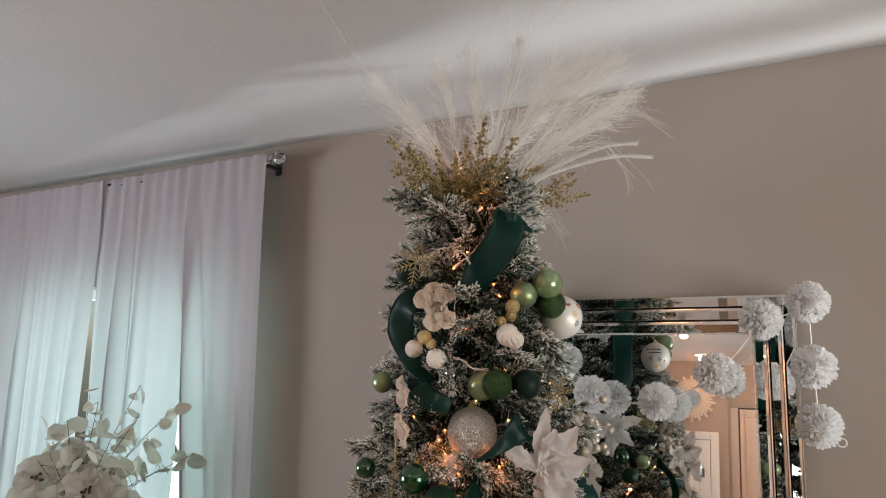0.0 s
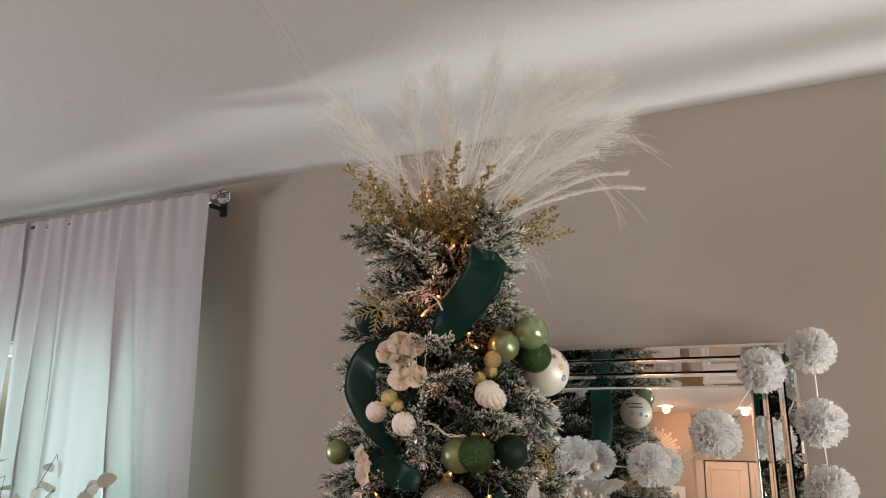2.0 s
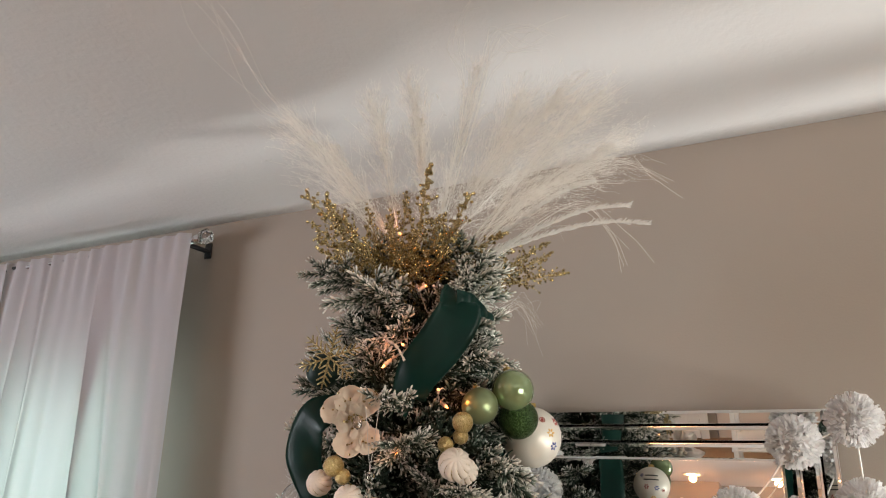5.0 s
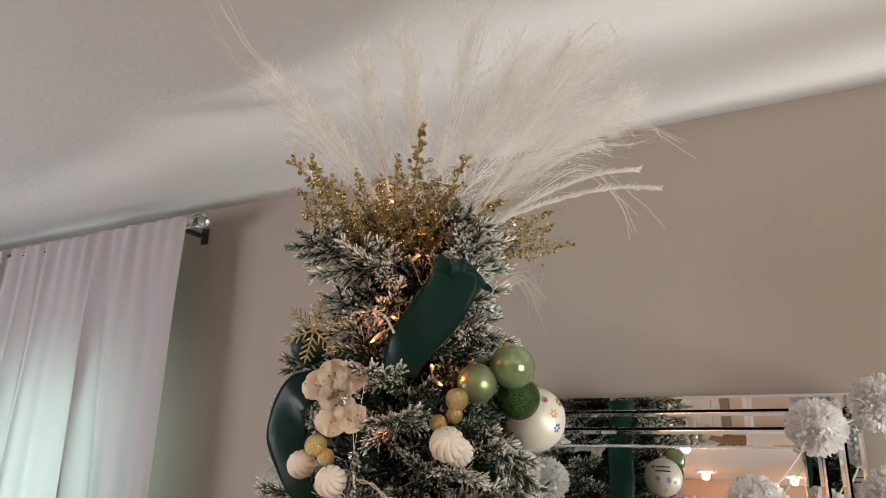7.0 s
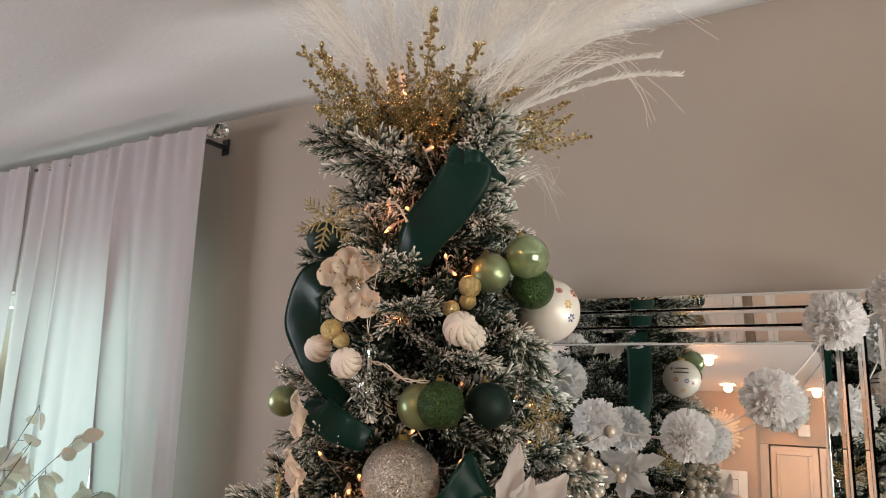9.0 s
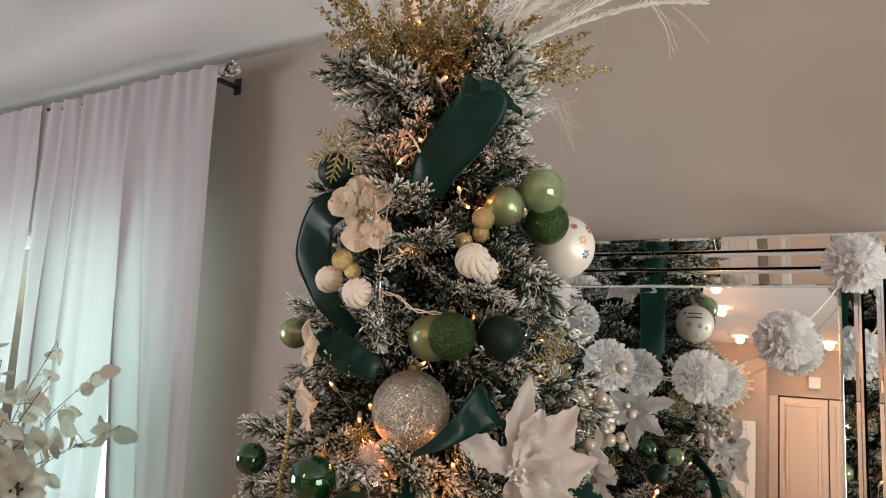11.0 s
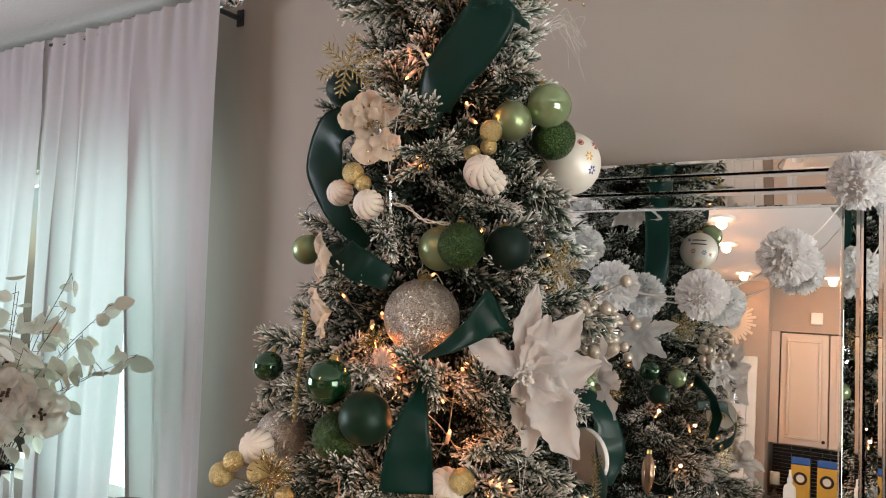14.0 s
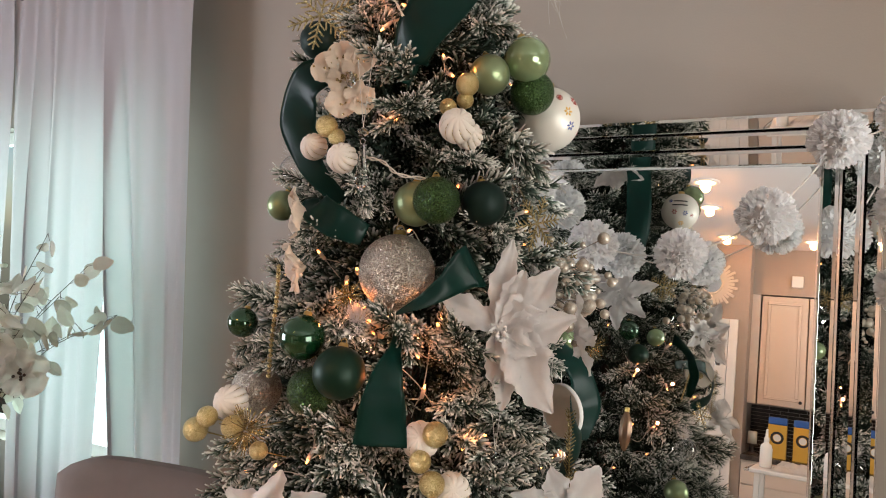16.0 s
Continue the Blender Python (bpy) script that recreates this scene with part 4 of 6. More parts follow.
for i in range(26):
    upper.append((rnd.uniform(2.07, 2.24), i * golden * 1.3 + rnd.uniform(-0.2, 0.2), rnd.uniform(0.145, 0.195), rnd.uniform(-0.3, 0.25), rnd.uniform(-0.5, 0.5), rnd.uniform(0.85, 1.05)))
for i in range(10):
    upper[-27 - i * 3] = (rnd.uniform(2.24, 2.31), rnd.uniform(0, 6.28), rnd.uniform(0.03, 0.12), rnd.uniform(0.7, 1.3), 0, rnd.uniform(0.6, 0.9))
for i, p in enumerate(TIPS + TUFTS):
    # branch ends that reach out towards the room between the ornaments
    p = Vector(p)
    d = (outward(p) * 0.7 + Vector((0.35, -0.6, rnd.uniform(-0.3, 0.15))) + Vector((rnd.gauss(0, 0.3), rnd.gauss(0, 0.2), 0))).normalized()
    side = d.cross(Vector((0, 0, 1))).normalized()
    rot = Matrix((side, side.cross(d), d)).transposed().to_4x4()
    if i >= len(TIPS):
        d = (d + Vector((0.5, -0.8, 0.1))).normalized()
        side = d.cross(Vector((0, 0, 1))).normalized()
        rot = Matrix((side, side.cross(d), d)).transposed().to_4x4()
    sc = rnd.uniform(0.62, 0.8)
    o = link_mesh("branch", spray_me[rnd.randrange(6)], None, tree)
    o.matrix_local = Matrix.Translation(p - Vector((AX, AY, 0)) - d * 0.15 * sc) @ rot @ Matrix.Rotation(rnd.uniform(-0.8, 0.8), 4, "Z") @ Matrix.Scale(sc, 4)
for i, (z, th, r, droop, roll, sc) in enumerate(upper):
    # branches set deeper in the tree take the copy with shade in its colour
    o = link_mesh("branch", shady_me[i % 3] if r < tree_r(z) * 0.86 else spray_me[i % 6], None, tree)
    o.matrix_local = branch_pose(z, th, r, droop, roll, sc)


def joined(name, items):
    """Many branch ends in one mesh."""
    V, F, A = [], [], []
    base = 0
    for (vs, fs, fr), m in items:
        arr = np.array([tuple(v) for v in vs])
        M = np.array(m)
        V.append(arr @ M[:3, :3].T + M[:3, 3])
        F += [tuple(i + base for i in f) for f in fs]
        A += fr
        base += len(vs)
    me = bpy.data.meshes.new(name)
    me.from_pydata(np.concatenate(V).tolist(), [], F)
    at = me.attributes.new("frost_shade", "FLOAT", "POINT")
    at.data.foreach_set("value", np.array(A, dtype=np.float32))
    me.materials.append(M_NEEDLE)
    return me


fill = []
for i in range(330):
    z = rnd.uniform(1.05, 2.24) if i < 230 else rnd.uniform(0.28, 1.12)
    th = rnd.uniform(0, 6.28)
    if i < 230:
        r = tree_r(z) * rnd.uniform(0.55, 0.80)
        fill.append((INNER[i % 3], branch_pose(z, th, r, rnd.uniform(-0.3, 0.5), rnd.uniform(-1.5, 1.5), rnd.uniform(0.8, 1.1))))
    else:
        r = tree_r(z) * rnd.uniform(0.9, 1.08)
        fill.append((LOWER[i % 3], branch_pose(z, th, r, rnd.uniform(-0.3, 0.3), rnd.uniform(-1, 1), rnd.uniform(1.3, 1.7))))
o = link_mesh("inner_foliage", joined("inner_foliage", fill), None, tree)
tagged(o, "dense inner branches with shade in their colour, and lower branches", "", "", "stuff")

# ---- ornaments ----


_ball_me = {}


def bauble(p, r, material, label):
    big = r > 0.02
    b = thing("bauble" if big else "glitter_ball", label, "bauble", pose(*p), "baubles on the tree" if big else "gold ball picks")
    key = (material.name, round(r, 4))
    if key not in _ball_me:
        bm = bmesh.new()
        bmesh.ops.create_uvsphere(bm, u_segments=40 if big else 20, v_segments=26 if big else 14, radius=r)
        me = bpy.data.meshes.new("ball")
        bm.to_mesh(me)
        bm.free()
        _ball_me[key] = me
    o = link_mesh("ball", _ball_me[key], material, b, smooth=True)
    tilt = align((0, 0, 0), Vector((0, 0, 1)) - outward(p) * 0.35)
    if big:
        bm = bmesh.new()
        revolve(bm, [(0, r * 1.13), (r * 0.17, r * 1.13), (r * 0.18, r * 1.10), (r * 0.2, r * 0.97), (r * 0.22, r * 0.95)], 18, tilt)
        part("cap", bm, M_CAP, b, "gold metal cap", True)
        bm = bmesh.new()
        tube(bm, [tilt @ Vector((r * 0.11 * math.cos(t), 0, r * 1.2 + r * 0.11 * math.sin(t))) for t in [k * 0.6283 for k in range(11)]], r * 0.018, segs=5)
        part("loop", bm, M_CAP, b)
    else:
        bm = bmesh.new()
        q = -outward(p) * 0.05 + Vector((0, 0, -0.02))
        tube(bm, [Vector((0, 0, 0)), q], 0.0009, segs=5)
        part("pick", bm, M_CAP, b)
    return b


for p, r, m, lab in BALLS:
    bauble(p, r, m, lab)


def swirl_ball(p, r, seed):
    s = thing("swirl_bauble", "chalk-white swirl bauble with gold grooves", "bauble", align(p, outward(p) * 0.55 + Vector((0.25, -0.5, 0.45)), seed), "white swirl baubles")
    bm = bmesh.new()
    bmesh.ops.create_uvsphere(bm, u_segments=72, v_segments=28, radius=r)
    for v in bm.verts:
        th = math.atan2(v.co.y, v.co.x)
        ph = v.co.z / r
        w = abs(math.sin(5.5 * th + 2.6 * ph))
        k = 1 - 0.13 * (1 - w) ** 2.2 * math.sqrt(max(0.05, 1 - ph * ph))
        v.co *= k
        v.co.z *= 0.94
    part("ball", bm, M_SWIRL, s, smooth=True)
    bm = bmesh.new()
    for n in range(11):
        pts = []
        for k in range(11):
            ph = -0.85 + 1.7 * k / 10
            th = (n * math.pi - 2.6 * ph) / 5.5
            rr = r * 0.905 * math.sqrt(1 - ph * ph)
            pts.append((rr * math.cos(th), rr * math.sin(th), r * 0.86 * ph))
        tube(bm, pts, r * 0.034, segs=4)
    part("gold_line", bm, M_GOLD, s, "thin gold line in the groove")


for k, (p, r) in enumerate(SWIRLS):
    swirl_ball(p, r, k * 1.3)


def painted_ball(p, r):
    b = thing("painted_bauble", "large pearl-cream bauble painted with small flowers", "bauble", pose(*p))
    bm = bmesh.new()
    bmesh.ops.create_uvsphere(bm, u_segments=48, v_segments=32, radius=r)
    part("ball", bm, M_PAINTED, b, smooth=True)
    bm = bmesh.new()
    revolve(bm, [(0, r * 1.12), (r * 0.16, r * 1.12), (r * 0.18, r * 0.96)], 18)
    part("cap", bm, M_CAP, b, smooth=True)
    ring = lambda rad: [(rad * 0.8, 0.0004), (rad * 0.85, 0.0011), (rad, 0.0011), (rad * 1.05, 0.0004)]
    marks = [((0.62, -0.62, 0.55), M_RED, "ring"), ((0.85, -0.50, 0.12), M_YELLOW, "flower"), ((0.90, -0.35, -0.30), M_BLUE, "flower"), ((0.88, -0.1, 0.5), M_RED, "flower"),
             ((0.45, 0.85, -0.28), M_BLUE, "flower"), ((-0.1, 0.95, -0.22), M_RED, "flower"), ((-0.35, 0.85, 0.4), M_BLUE, "ring"), ((0.75, 0.6, -0.35), M_RED, "ring"), ((0.2, 0.6, -0.75), M_YELLOW, "flower")]
    for d, m, kind in marks:
        d = Vector(d).normalized()
        bm = bmesh.new()
        if kind == "ring":
            revolve(bm, ring(r * 0.10), 16)
            revolve(bm, [(0, 0.001), (r * 0.045, 0.001), (r * 0.05, 0.0003)], 10)
        else:
            for k in range(6):
                bmesh.ops.create_uvsphere(bm, u_segments=8, v_segments=5, radius=1, matrix=Matrix.Rotation(k * math.pi / 3, 4, "Z") @ Matrix.Translation((r * 0.095, 0, 0)) @ Matrix.Diagonal((r * 0.06, r * 0.032, 0.0009, 1)))
        bmesh.ops.transform(bm, matrix=align(d * r * 0.996, d), verts=bm.verts)
        part("painted_flower", bm, m, b)
    bm = bmesh.new()
    for k in range(7):
        for row, z in ((0, 0.42), (1, 0.16)):
            th = 1.05 + k * 0.11
            d = Vector((math.cos(th), math.sin(th), z)).normalized()
            put_box(bm, -r * 0.03, r * 0.03, -r * (0.05 + 0.05 * ((k + row) % 2)), r * 0.06, 0, 0.0009, m=align(d * r * 0.998, d, math.pi / 2))
    part("writing", bm, M_BLACK, b, "small dark hand lettering")


painted_ball(*PAINTED)


def snowflake(p, r, facing, roll, label, material=None):
    s = thing("snowflake_ornament", label, "ornament", align(p, facing, roll), "snowflake ornaments")
    arm_me = None
    for k in range(6):
        if arm_me is None:
            bm = bmesh.new()
            tube(bm, [(0, 0, 0), (r, 0, 0)], 0.0017, 0.0013, 6)
            for q in (0.22, 0.40, 0.58, 0.76):
                ln = r * (0.30 if q < 0.7 else 0.22)
                for sg in (1, -1):
                    tube(bm, [(r * q, 0, 0), (r * q + ln * 0.64, sg * ln * 0.72, 0)], 0.0015, 0.0012, 6)
            bmesh.ops.scale(bm, verts=bm.verts, vec=(1, 1, 0.8))
            arm_me = bpy.data.meshes.new("arm")
            bm.to_mesh(arm_me)
            bm.free()
        o = link_mesh("arm", arm_me, material or M_GOLD, s, smooth=True)
        o.matrix_local = Matrix.Rotation(k * math.pi / 3, 4, "Z")
    bm = bmesh.new()
    tube(bm, [(0, 0, 0), (-r * 0.2, r * 1.25, -0.02)], 0.0004, segs=4)
    part("thread", bm, M_GOLD, s)


TO_CAM = Vector((0.52, -0.84, 0.08))
snowflake((-0.757, 1.372, 2.041), 0.050, TO_CAM + Vector((-0.15, 0, 0)), 0.35, "gold glitter snowflake ornament")
snowflake((-0.508, 1.580, 1.762), 0.044, Vector((0.9, -0.45, 0)), 0.2, "gold glitter snowflake ornament at the tree's edge")
snowflake((-0.545, 1.79, 1.70), 0.042, Vector((0.5, 0.85, 0)), 0.6, "gold glitter snowflake ornament facing the mirror")
snowflake((-0.455, 1.62, 1.37), 0.040, Vector((0.75, 0.6, 0)), 0.1, "pale gold snowflake ornament facing the mirror", M_GOLD_PALE)


# ---- ribbons ----


def ribbon(pts, widths, seed):
    """A wide wired satin ribbon laid in folds over the branches."""
    rnd = random.Random(seed)
    cs = catmull(pts, 36)
    W = 8
    bm = bmesh.new()
    rows = []
    for k, (c, t) in enumerate(cs):
        i = min(int(t), len(widths) - 2)
        w = widths[i] + (widths[i + 1] - widths[i]) * (t - i)
        tan = (cs[min(k + 1, 36)][0] - cs[max(k - 1, 0)][0]).normalized()
        out = outward(c)
        across = tan.cross(out)
        if across.length < 0.2:
            across = tan.cross(Vector((0, 0, 1)))
        across.normalize()
        nrm = across.cross(tan).normalized()
        if seed <= 7:
            # the front ribbons turn their face to the room
            face = (out * 0.35 + Vector((0.47, -0.82, 0.1)) + 0.35 * Vector((math.sin(k * 0.11 + seed), math.cos(k * 0.13 + seed), 0.6 * math.sin(k * 0.17 + 2 * seed)))).normalized()
            nrm = (face - tan * face.dot(tan)).normalized()
        if nrm.dot(out) < 0 and seed > 7:
            nrm = -nrm
        across = tan.cross(nrm)
        row = []
        for j in range(W + 1):
            u = j / W - 0.5
            cup = -0.035 * w * (4 * u * u) + 0.035 * w * math.sin(4.5 * u + 0.22 * k + seed) + 0.0015 * math.sin(k * 0.6 + seed)
            row.append(bm.verts.new(c + across * w * u + nrm * cup))
        rows.append(row)
    for a, b in zip(rows, rows[1:]):
        for j in range(W):
            bm.faces.new((a[j], a[j + 1], b[j + 1], b[j]))
    edges = [[r[0].co.copy() for r in rows], [r[-1].co.copy() for r in rows]]
    bmesh.ops.solidify(bm, geom=bm.faces[:], thickness=0.0007)
    o = thing("ribbon", "wide dark green satin ribbon folded among the branches", "ribbon", None, "ribbons on the tree")
    part("band", bm, M_RIBBON, o, smooth=True)
    for e in edges:
        bm = bmesh.new()
        tube(bm, e, 0.0005, segs=4)
        part("wired_edge", bm, M_RIBBON, o)


for k, (pts, ws) in enumerate(RIBBONS):
    ribbon(pts, ws, k + 1)

# ---- fabric flowers ----


def petal(bm, ang, length, width, lift, ruffle, seed, tipsharp=1.0, cup=0.25):
    """One petal from the flower's middle outwards, in the flower's own plane."""
    rnd = random.Random(seed)
    NU, NV = 30, 8
    rot = Matrix.Rotation(ang, 4, "Z")
    rows = []
    ph = rnd.uniform(0, 6)
    for i in range(NU + 1):
        u = i / NU
        if tipsharp < 0.5:
            w = width * (0.4 + 0.6 * u / 0.6 if u < 0.6 else math.sqrt(max(0.02, 1 - ((u - 0.6) / 0.41) ** 2)))
        else:
            w = width * (math.sin(math.pi * min(1, u * 0.93 + 0.05)) ** 0.95) * (1 - 0.25 * tipsharp * u) + 0.0015
        w *= 1 + 0.15 * ruffle * math.sin(u * 17 + ph) * (0.3 + u) + 0.10 * ruffle * math.sin(u * 41 + 2 * ph)
        row = []
        for j in range(NV + 1):
            v = j / NV * 2 - 1
            z = lift * length * (u ** 0.8) - 0.35 * lift * length * u ** 3 + cup * w * (v * v) * 0.6 - 0.0035 * (1 - abs(v)) ** 4
            z += ruffle * 0.26 * w * math.sin(9 * u + ph + 3 * v) * abs(v) + 0.004 * noise.noise((u * 3 + seed, v * 2, 0.1))
            row.append(bm.verts.new(rot @ Vector((u * length, v * w * 0.5 + 0.004 * ruffle * math.sin(5 * u + ph), z))))
        rows.append(row)
    for a, b in zip(rows, rows[1:]):
        for j in range(NV):
            bm.faces.new((a[j], a[j + 1], b[j + 1], b[j]))


def poinsettia(p, facing, roll, petals, label, material, seed, heart=None, name="poinsettia"):
    f = thing(name, label, "artificial flower", align(p, facing, roll), "fabric flowers on the tree")
    for k, (ang, ln, wd, lift, sharp) in enumerate(petals):
        bm = bmesh.new()
        petal(bm, radians(ang), ln, wd, lift, 0.3 if name == "velvet_flower" else 0.8, seed * 31 + k, sharp)
        bmesh.ops.solidify(bm, geom=bm.faces[:], thickness=0.0009)
        part("petal", bm, material, f, smooth=True)
    rnd = random.Random(seed)
    bm = bmesh.new()
    for k in range(26):
        a, q = rnd.uniform(0, 6.28), 0.014 * math.sqrt(rnd.random())
        bmesh.ops.create_icosphere(bm, subdivisions=1, radius=rnd.uniform(0.0018, 0.0032), matrix=Matrix.Translation((q * math.cos(a), q * math.sin(a), 0.006 + rnd.uniform(0, 0.010))))
    part("flower_heart", bm, heart or M_PETAL, f, smooth=True)
    return f


# angles run from the camera's right, anticlockwise
poinsettia((-0.503, 1.450, 1.612), (0.50, -0.80, 0.30), 0.0,
           [(83, 0.128, 0.040, 0.16, 1), (46, 0.118, 0.054, 0.22, 1), (66, 0.088, 0.050, 0.32, 1), (10, 0.104, 0.056, 0.18, 1), (-20, 0.078, 0.044, 0.10, 1), (-56, 0.122, 0.068, 0.20, 1), (-88, 0.100, 0.046, 0.05, 1), (146, 0.098, 0.044, 0.14, 1), (28, 0.062, 0.046, 0.50, 1), (-35, 0.056, 0.040, 0.55, 1)],
           "large white glittered fabric poinsettia", M_PETAL, 2)
poinsettia((-0.700, 1.252, 1.372), (0.25, -0.9, 0.3), 0.3,
           [(75, 0.07, 0.045, 0.2, 1), (130, 0.08, 0.045, 0.15, 1), (20, 0.08, 0.045, 0.2, 1), (-40, 0.08, 0.045, 0.2, 1), (-100, 0.08, 0.045, 0.2, 1), (180, 0.08, 0.04, 0.2, 1)],
           "white fabric poinsettia low on the tree", M_PETAL, 3)
poinsettia((-0.430, 1.520, 1.362), (0.6, -0.6, 0.5), 0.4,
           [(75, 0.07, 0.045, 0.2, 1), (130, 0.08, 0.045, 0.15, 1), (20, 0.09, 0.05, 0.2, 1), (-40, 0.08, 0.045, 0.2, 1), (-100, 0.08, 0.045, 0.2, 1), (180, 0.08, 0.04, 0.2, 1)],
           "white fabric poinsettia low on the tree", M_PETAL, 5)
poinsettia((-0.635, 1.875, 1.665), (0.25, 0.95, 0.1), 0.2,
           [(80, 0.10, 0.05, 0.2, 1), (20, 0.09, 0.045, 0.2, 1), (-40, 0.10, 0.05, 0.2, 1), (-100, 0.10, 0.05, 0.15, 1), (150, 0.10, 0.045, 0.15, 1), (210, 0.09, 0.045, 0.2, 1)],
           "white fabric poinsettia on the back of the tree", M_PETAL, 7)
poinsettia((-0.70, 1.800, 2.03), (0.2, 0.95, 0.1), 0.9,
           [(80, 0.085, 0.045, 0.2, 1), (20, 0.08, 0.045, 0.2, 1), (-40, 0.08, 0.05, 0.2, 1), (-100, 0.08, 0.05, 0.15, 1), (150, 0.085, 0.045, 0.15, 1), (210, 0.08, 0.045, 0.2, 1)],
           "white fabric poinsettia on the back of the tree", M_PETAL, 8)
poinsettia((-0.465, 1.650, 1.590), (0.75, 0.6, 0.2), 0.5,
           [(70, 0.07, 0.035, 0.2, 1), (10, 0.06, 0.035, 0.2, 1), (-60, 0.07, 0.035, 0.2, 1), (140, 0.06, 0.03, 0.2, 1), (-130, 0.06, 0.03, 0.2, 1)],
           "small white fabric poinsettia facing the mirror", M_PETAL, 9)
ROSE_ANGLES = (48, 96, 142, 248, 294)
rose_petals = [(a, 0.053, 0.044, 0.42, 0.0) for a in ROSE_ANGLES] + [(a, 0.027, 0.034, 0.9, 0.0) for a in (55, 175, 295)]
rose = poinsettia((-0.702, 1.372, 1.942), (0.42, -0.9, 0.05), 0.2, rose_petals, "cream velvet flower with scalloped petals and a crystal", M_CREAM, 12, M_GOLD, "velvet_flower")
bm = bmesh.new()
bmesh.ops.create_icosphere(bm, subdivisions=1, radius=0.0095, matrix=Matrix.Translation((0.006, -0.004, 0.024)) @ Matrix.Diagonal((0.8, 1.25, 0.6, 1)))
part("crystal", bm, M_GLASS, rose, "faceted clear crystal")
bm = bmesh.new()
rnd = random.Random(8)
for k in range(46):
    a = radians(rnd.choice(ROSE_ANGLES) + rnd.uniform(-17, 17))
    q = rnd.choice((0.05, 0.034)) + rnd.uniform(-0.004, 0.004)
    bmesh.ops.create_icosphere(bm, subdivisions=1, radius=0.0017, matrix=Matrix.Translation((q * math.cos(a), q * math.sin(a), 0.011 + rnd.uniform(0, 0.006))))
tagged(part("bead_edging", bm, M_GOLD_PALE, rose), "fine gold bead edging", "", "", "stuff")
poinsettia((-0.758, 1.355, 1.764), (-0.65, -0.70, -0.05), 0.5, [(a, 0.036, 0.042, 0.6, 0.3) for a in (0, 72, 144, 216, 288)] + [(a, 0.018, 0.024, 1.4, 0.3) for a in (30, 150, 270)], "small cream velvet rose", M_CREAM, 14, M_CREAM, "velvet_flower")
poinsettia((-0.755, 1.352, 1.690), (-0.60, -0.70, -0.20), 1.1, [(a, 0.036, 0.042, 0.7, 0.3) for a in (10, 82, 154, 226, 298)], "small cream velvet rose half under a branch", M_CREAM, 16, M_CREAM, "velvet_flower")
# ---- hanging crystals and glass ----


def crystal_drop(p, label, length=0.062, thread=0.11):
    c = thing("crystal_drop", label, "ornament", pose(*p), "crystal drops")
    bm = bmesh.new()
    revolve(bm, [(0, 0), (0.0105, 0.014), (0.0085, 0.021), (0.0042, 0.05), (0.0032, length), (0, length + 0.001)], 8)
    part("drop", bm, M_GLASS, c)
    bm = bmesh.new()
    bmesh.ops.create_icosphere(bm, subdivisions=1, radius=0.0088, matrix=Matrix.Translation((0, 0, length + 0.016)) @ Matrix.Diagonal((1, 1, 0.75, 1)))
    part("bead", bm, M_GLASS, c)
    bm = bmesh.new()
    tube(bm, [(0.004 * math.cos(k * 0.7854), 0, length + 0.004 + 0.004 * math.sin(k * 0.7854)) for k in range(9)], 0.0006, segs=4)
    part("ring", bm, M_METAL, c)
    bm = bmesh.new()
    tube(bm, [(0, 0, length + 0.022), (-0.012, 0, length + thread)], 0.0005, segs=4)
    tube(bm, [(0, 0, length + 0.022), (0.008, 0.004, length + thread)], 0.0005, segs=4)
    part("thread", bm, M_STRING, c)


crystal_drop((-0.651, 1.338, 1.789), "clear faceted crystal drop hanging on a thread")
crystal_drop((-0.522, 1.532, 1.775), "slim crystal drop hanging on a thread", 0.03, 0.07)
crystal_drop((-0.458, 1.511, 1.415), "slim crystal drop hanging on a thread", 0.045, 0.12)
crystal_drop((-0.492, 1.430, 1.40), "slim crystal drop hanging on a thread", 0.04, 0.12)


def feather_ball(p, r, label):
    f = thing("glass_bauble", label, "bauble", pose(*p), "clear glass baubles")
    bm = bmesh.new()
    bmesh.ops.create_uvsphere(bm, u_segments=32, v_segments=22, radius=r)
    inner = bmesh.ops.create_uvsphere(bm, u_segments=32, v_segments=22, radius=r * 0.965)
    bmesh.ops.reverse_faces(bm, faces=list({q for v in inner["verts"] for q in v.link_faces}))
    g = part("globe", bm, M_GLASS, f, smooth=True)
    g.visible_shadow = False
    bm = bmesh.new()
    revolve(bm, [(0, r * 1.14), (r * 0.2, r * 1.14), (r * 0.22, r * 0.95)], 16)
    part("cap", bm, M_CAP, f, smooth=True)
    rnd = random.Random(int(r * 1e5))
    vs, fs = [], []
    for _ in range(420):
        d = Vector((rnd.gauss(0, 1), rnd.gauss(0, 1), rnd.gauss(0, 0.8) + 0.9)).normalized()
        b = Vector((0, 0, r * 0.75)) + d * r * 0.2
        t = Vector((0, 0, r * 0.95)) + d * r * rnd.uniform(0.6, 1.15) + Vector((rnd.gauss(0, 0.1), rnd.gauss(0, 0.1), 0)) * r
        s = d.cross(Vector((0, 0, 1))).normalized() * 0.0004
        k = len(vs)
        vs += [b - s, b + s, t + s * 0.4, t - s * 0.4]
        fs.append((k, k + 1, k + 2, k + 3))
    me = bpy.data.meshes.new("feather")
    me.from_pydata(vs, [], fs)
    link_mesh("feather", me, M_FEATHER, f, "fluffy white feather tuft")


feather_ball((-0.830, 1.418, 1.826), 0.029, "clear glass bauble with a white feather tuft")
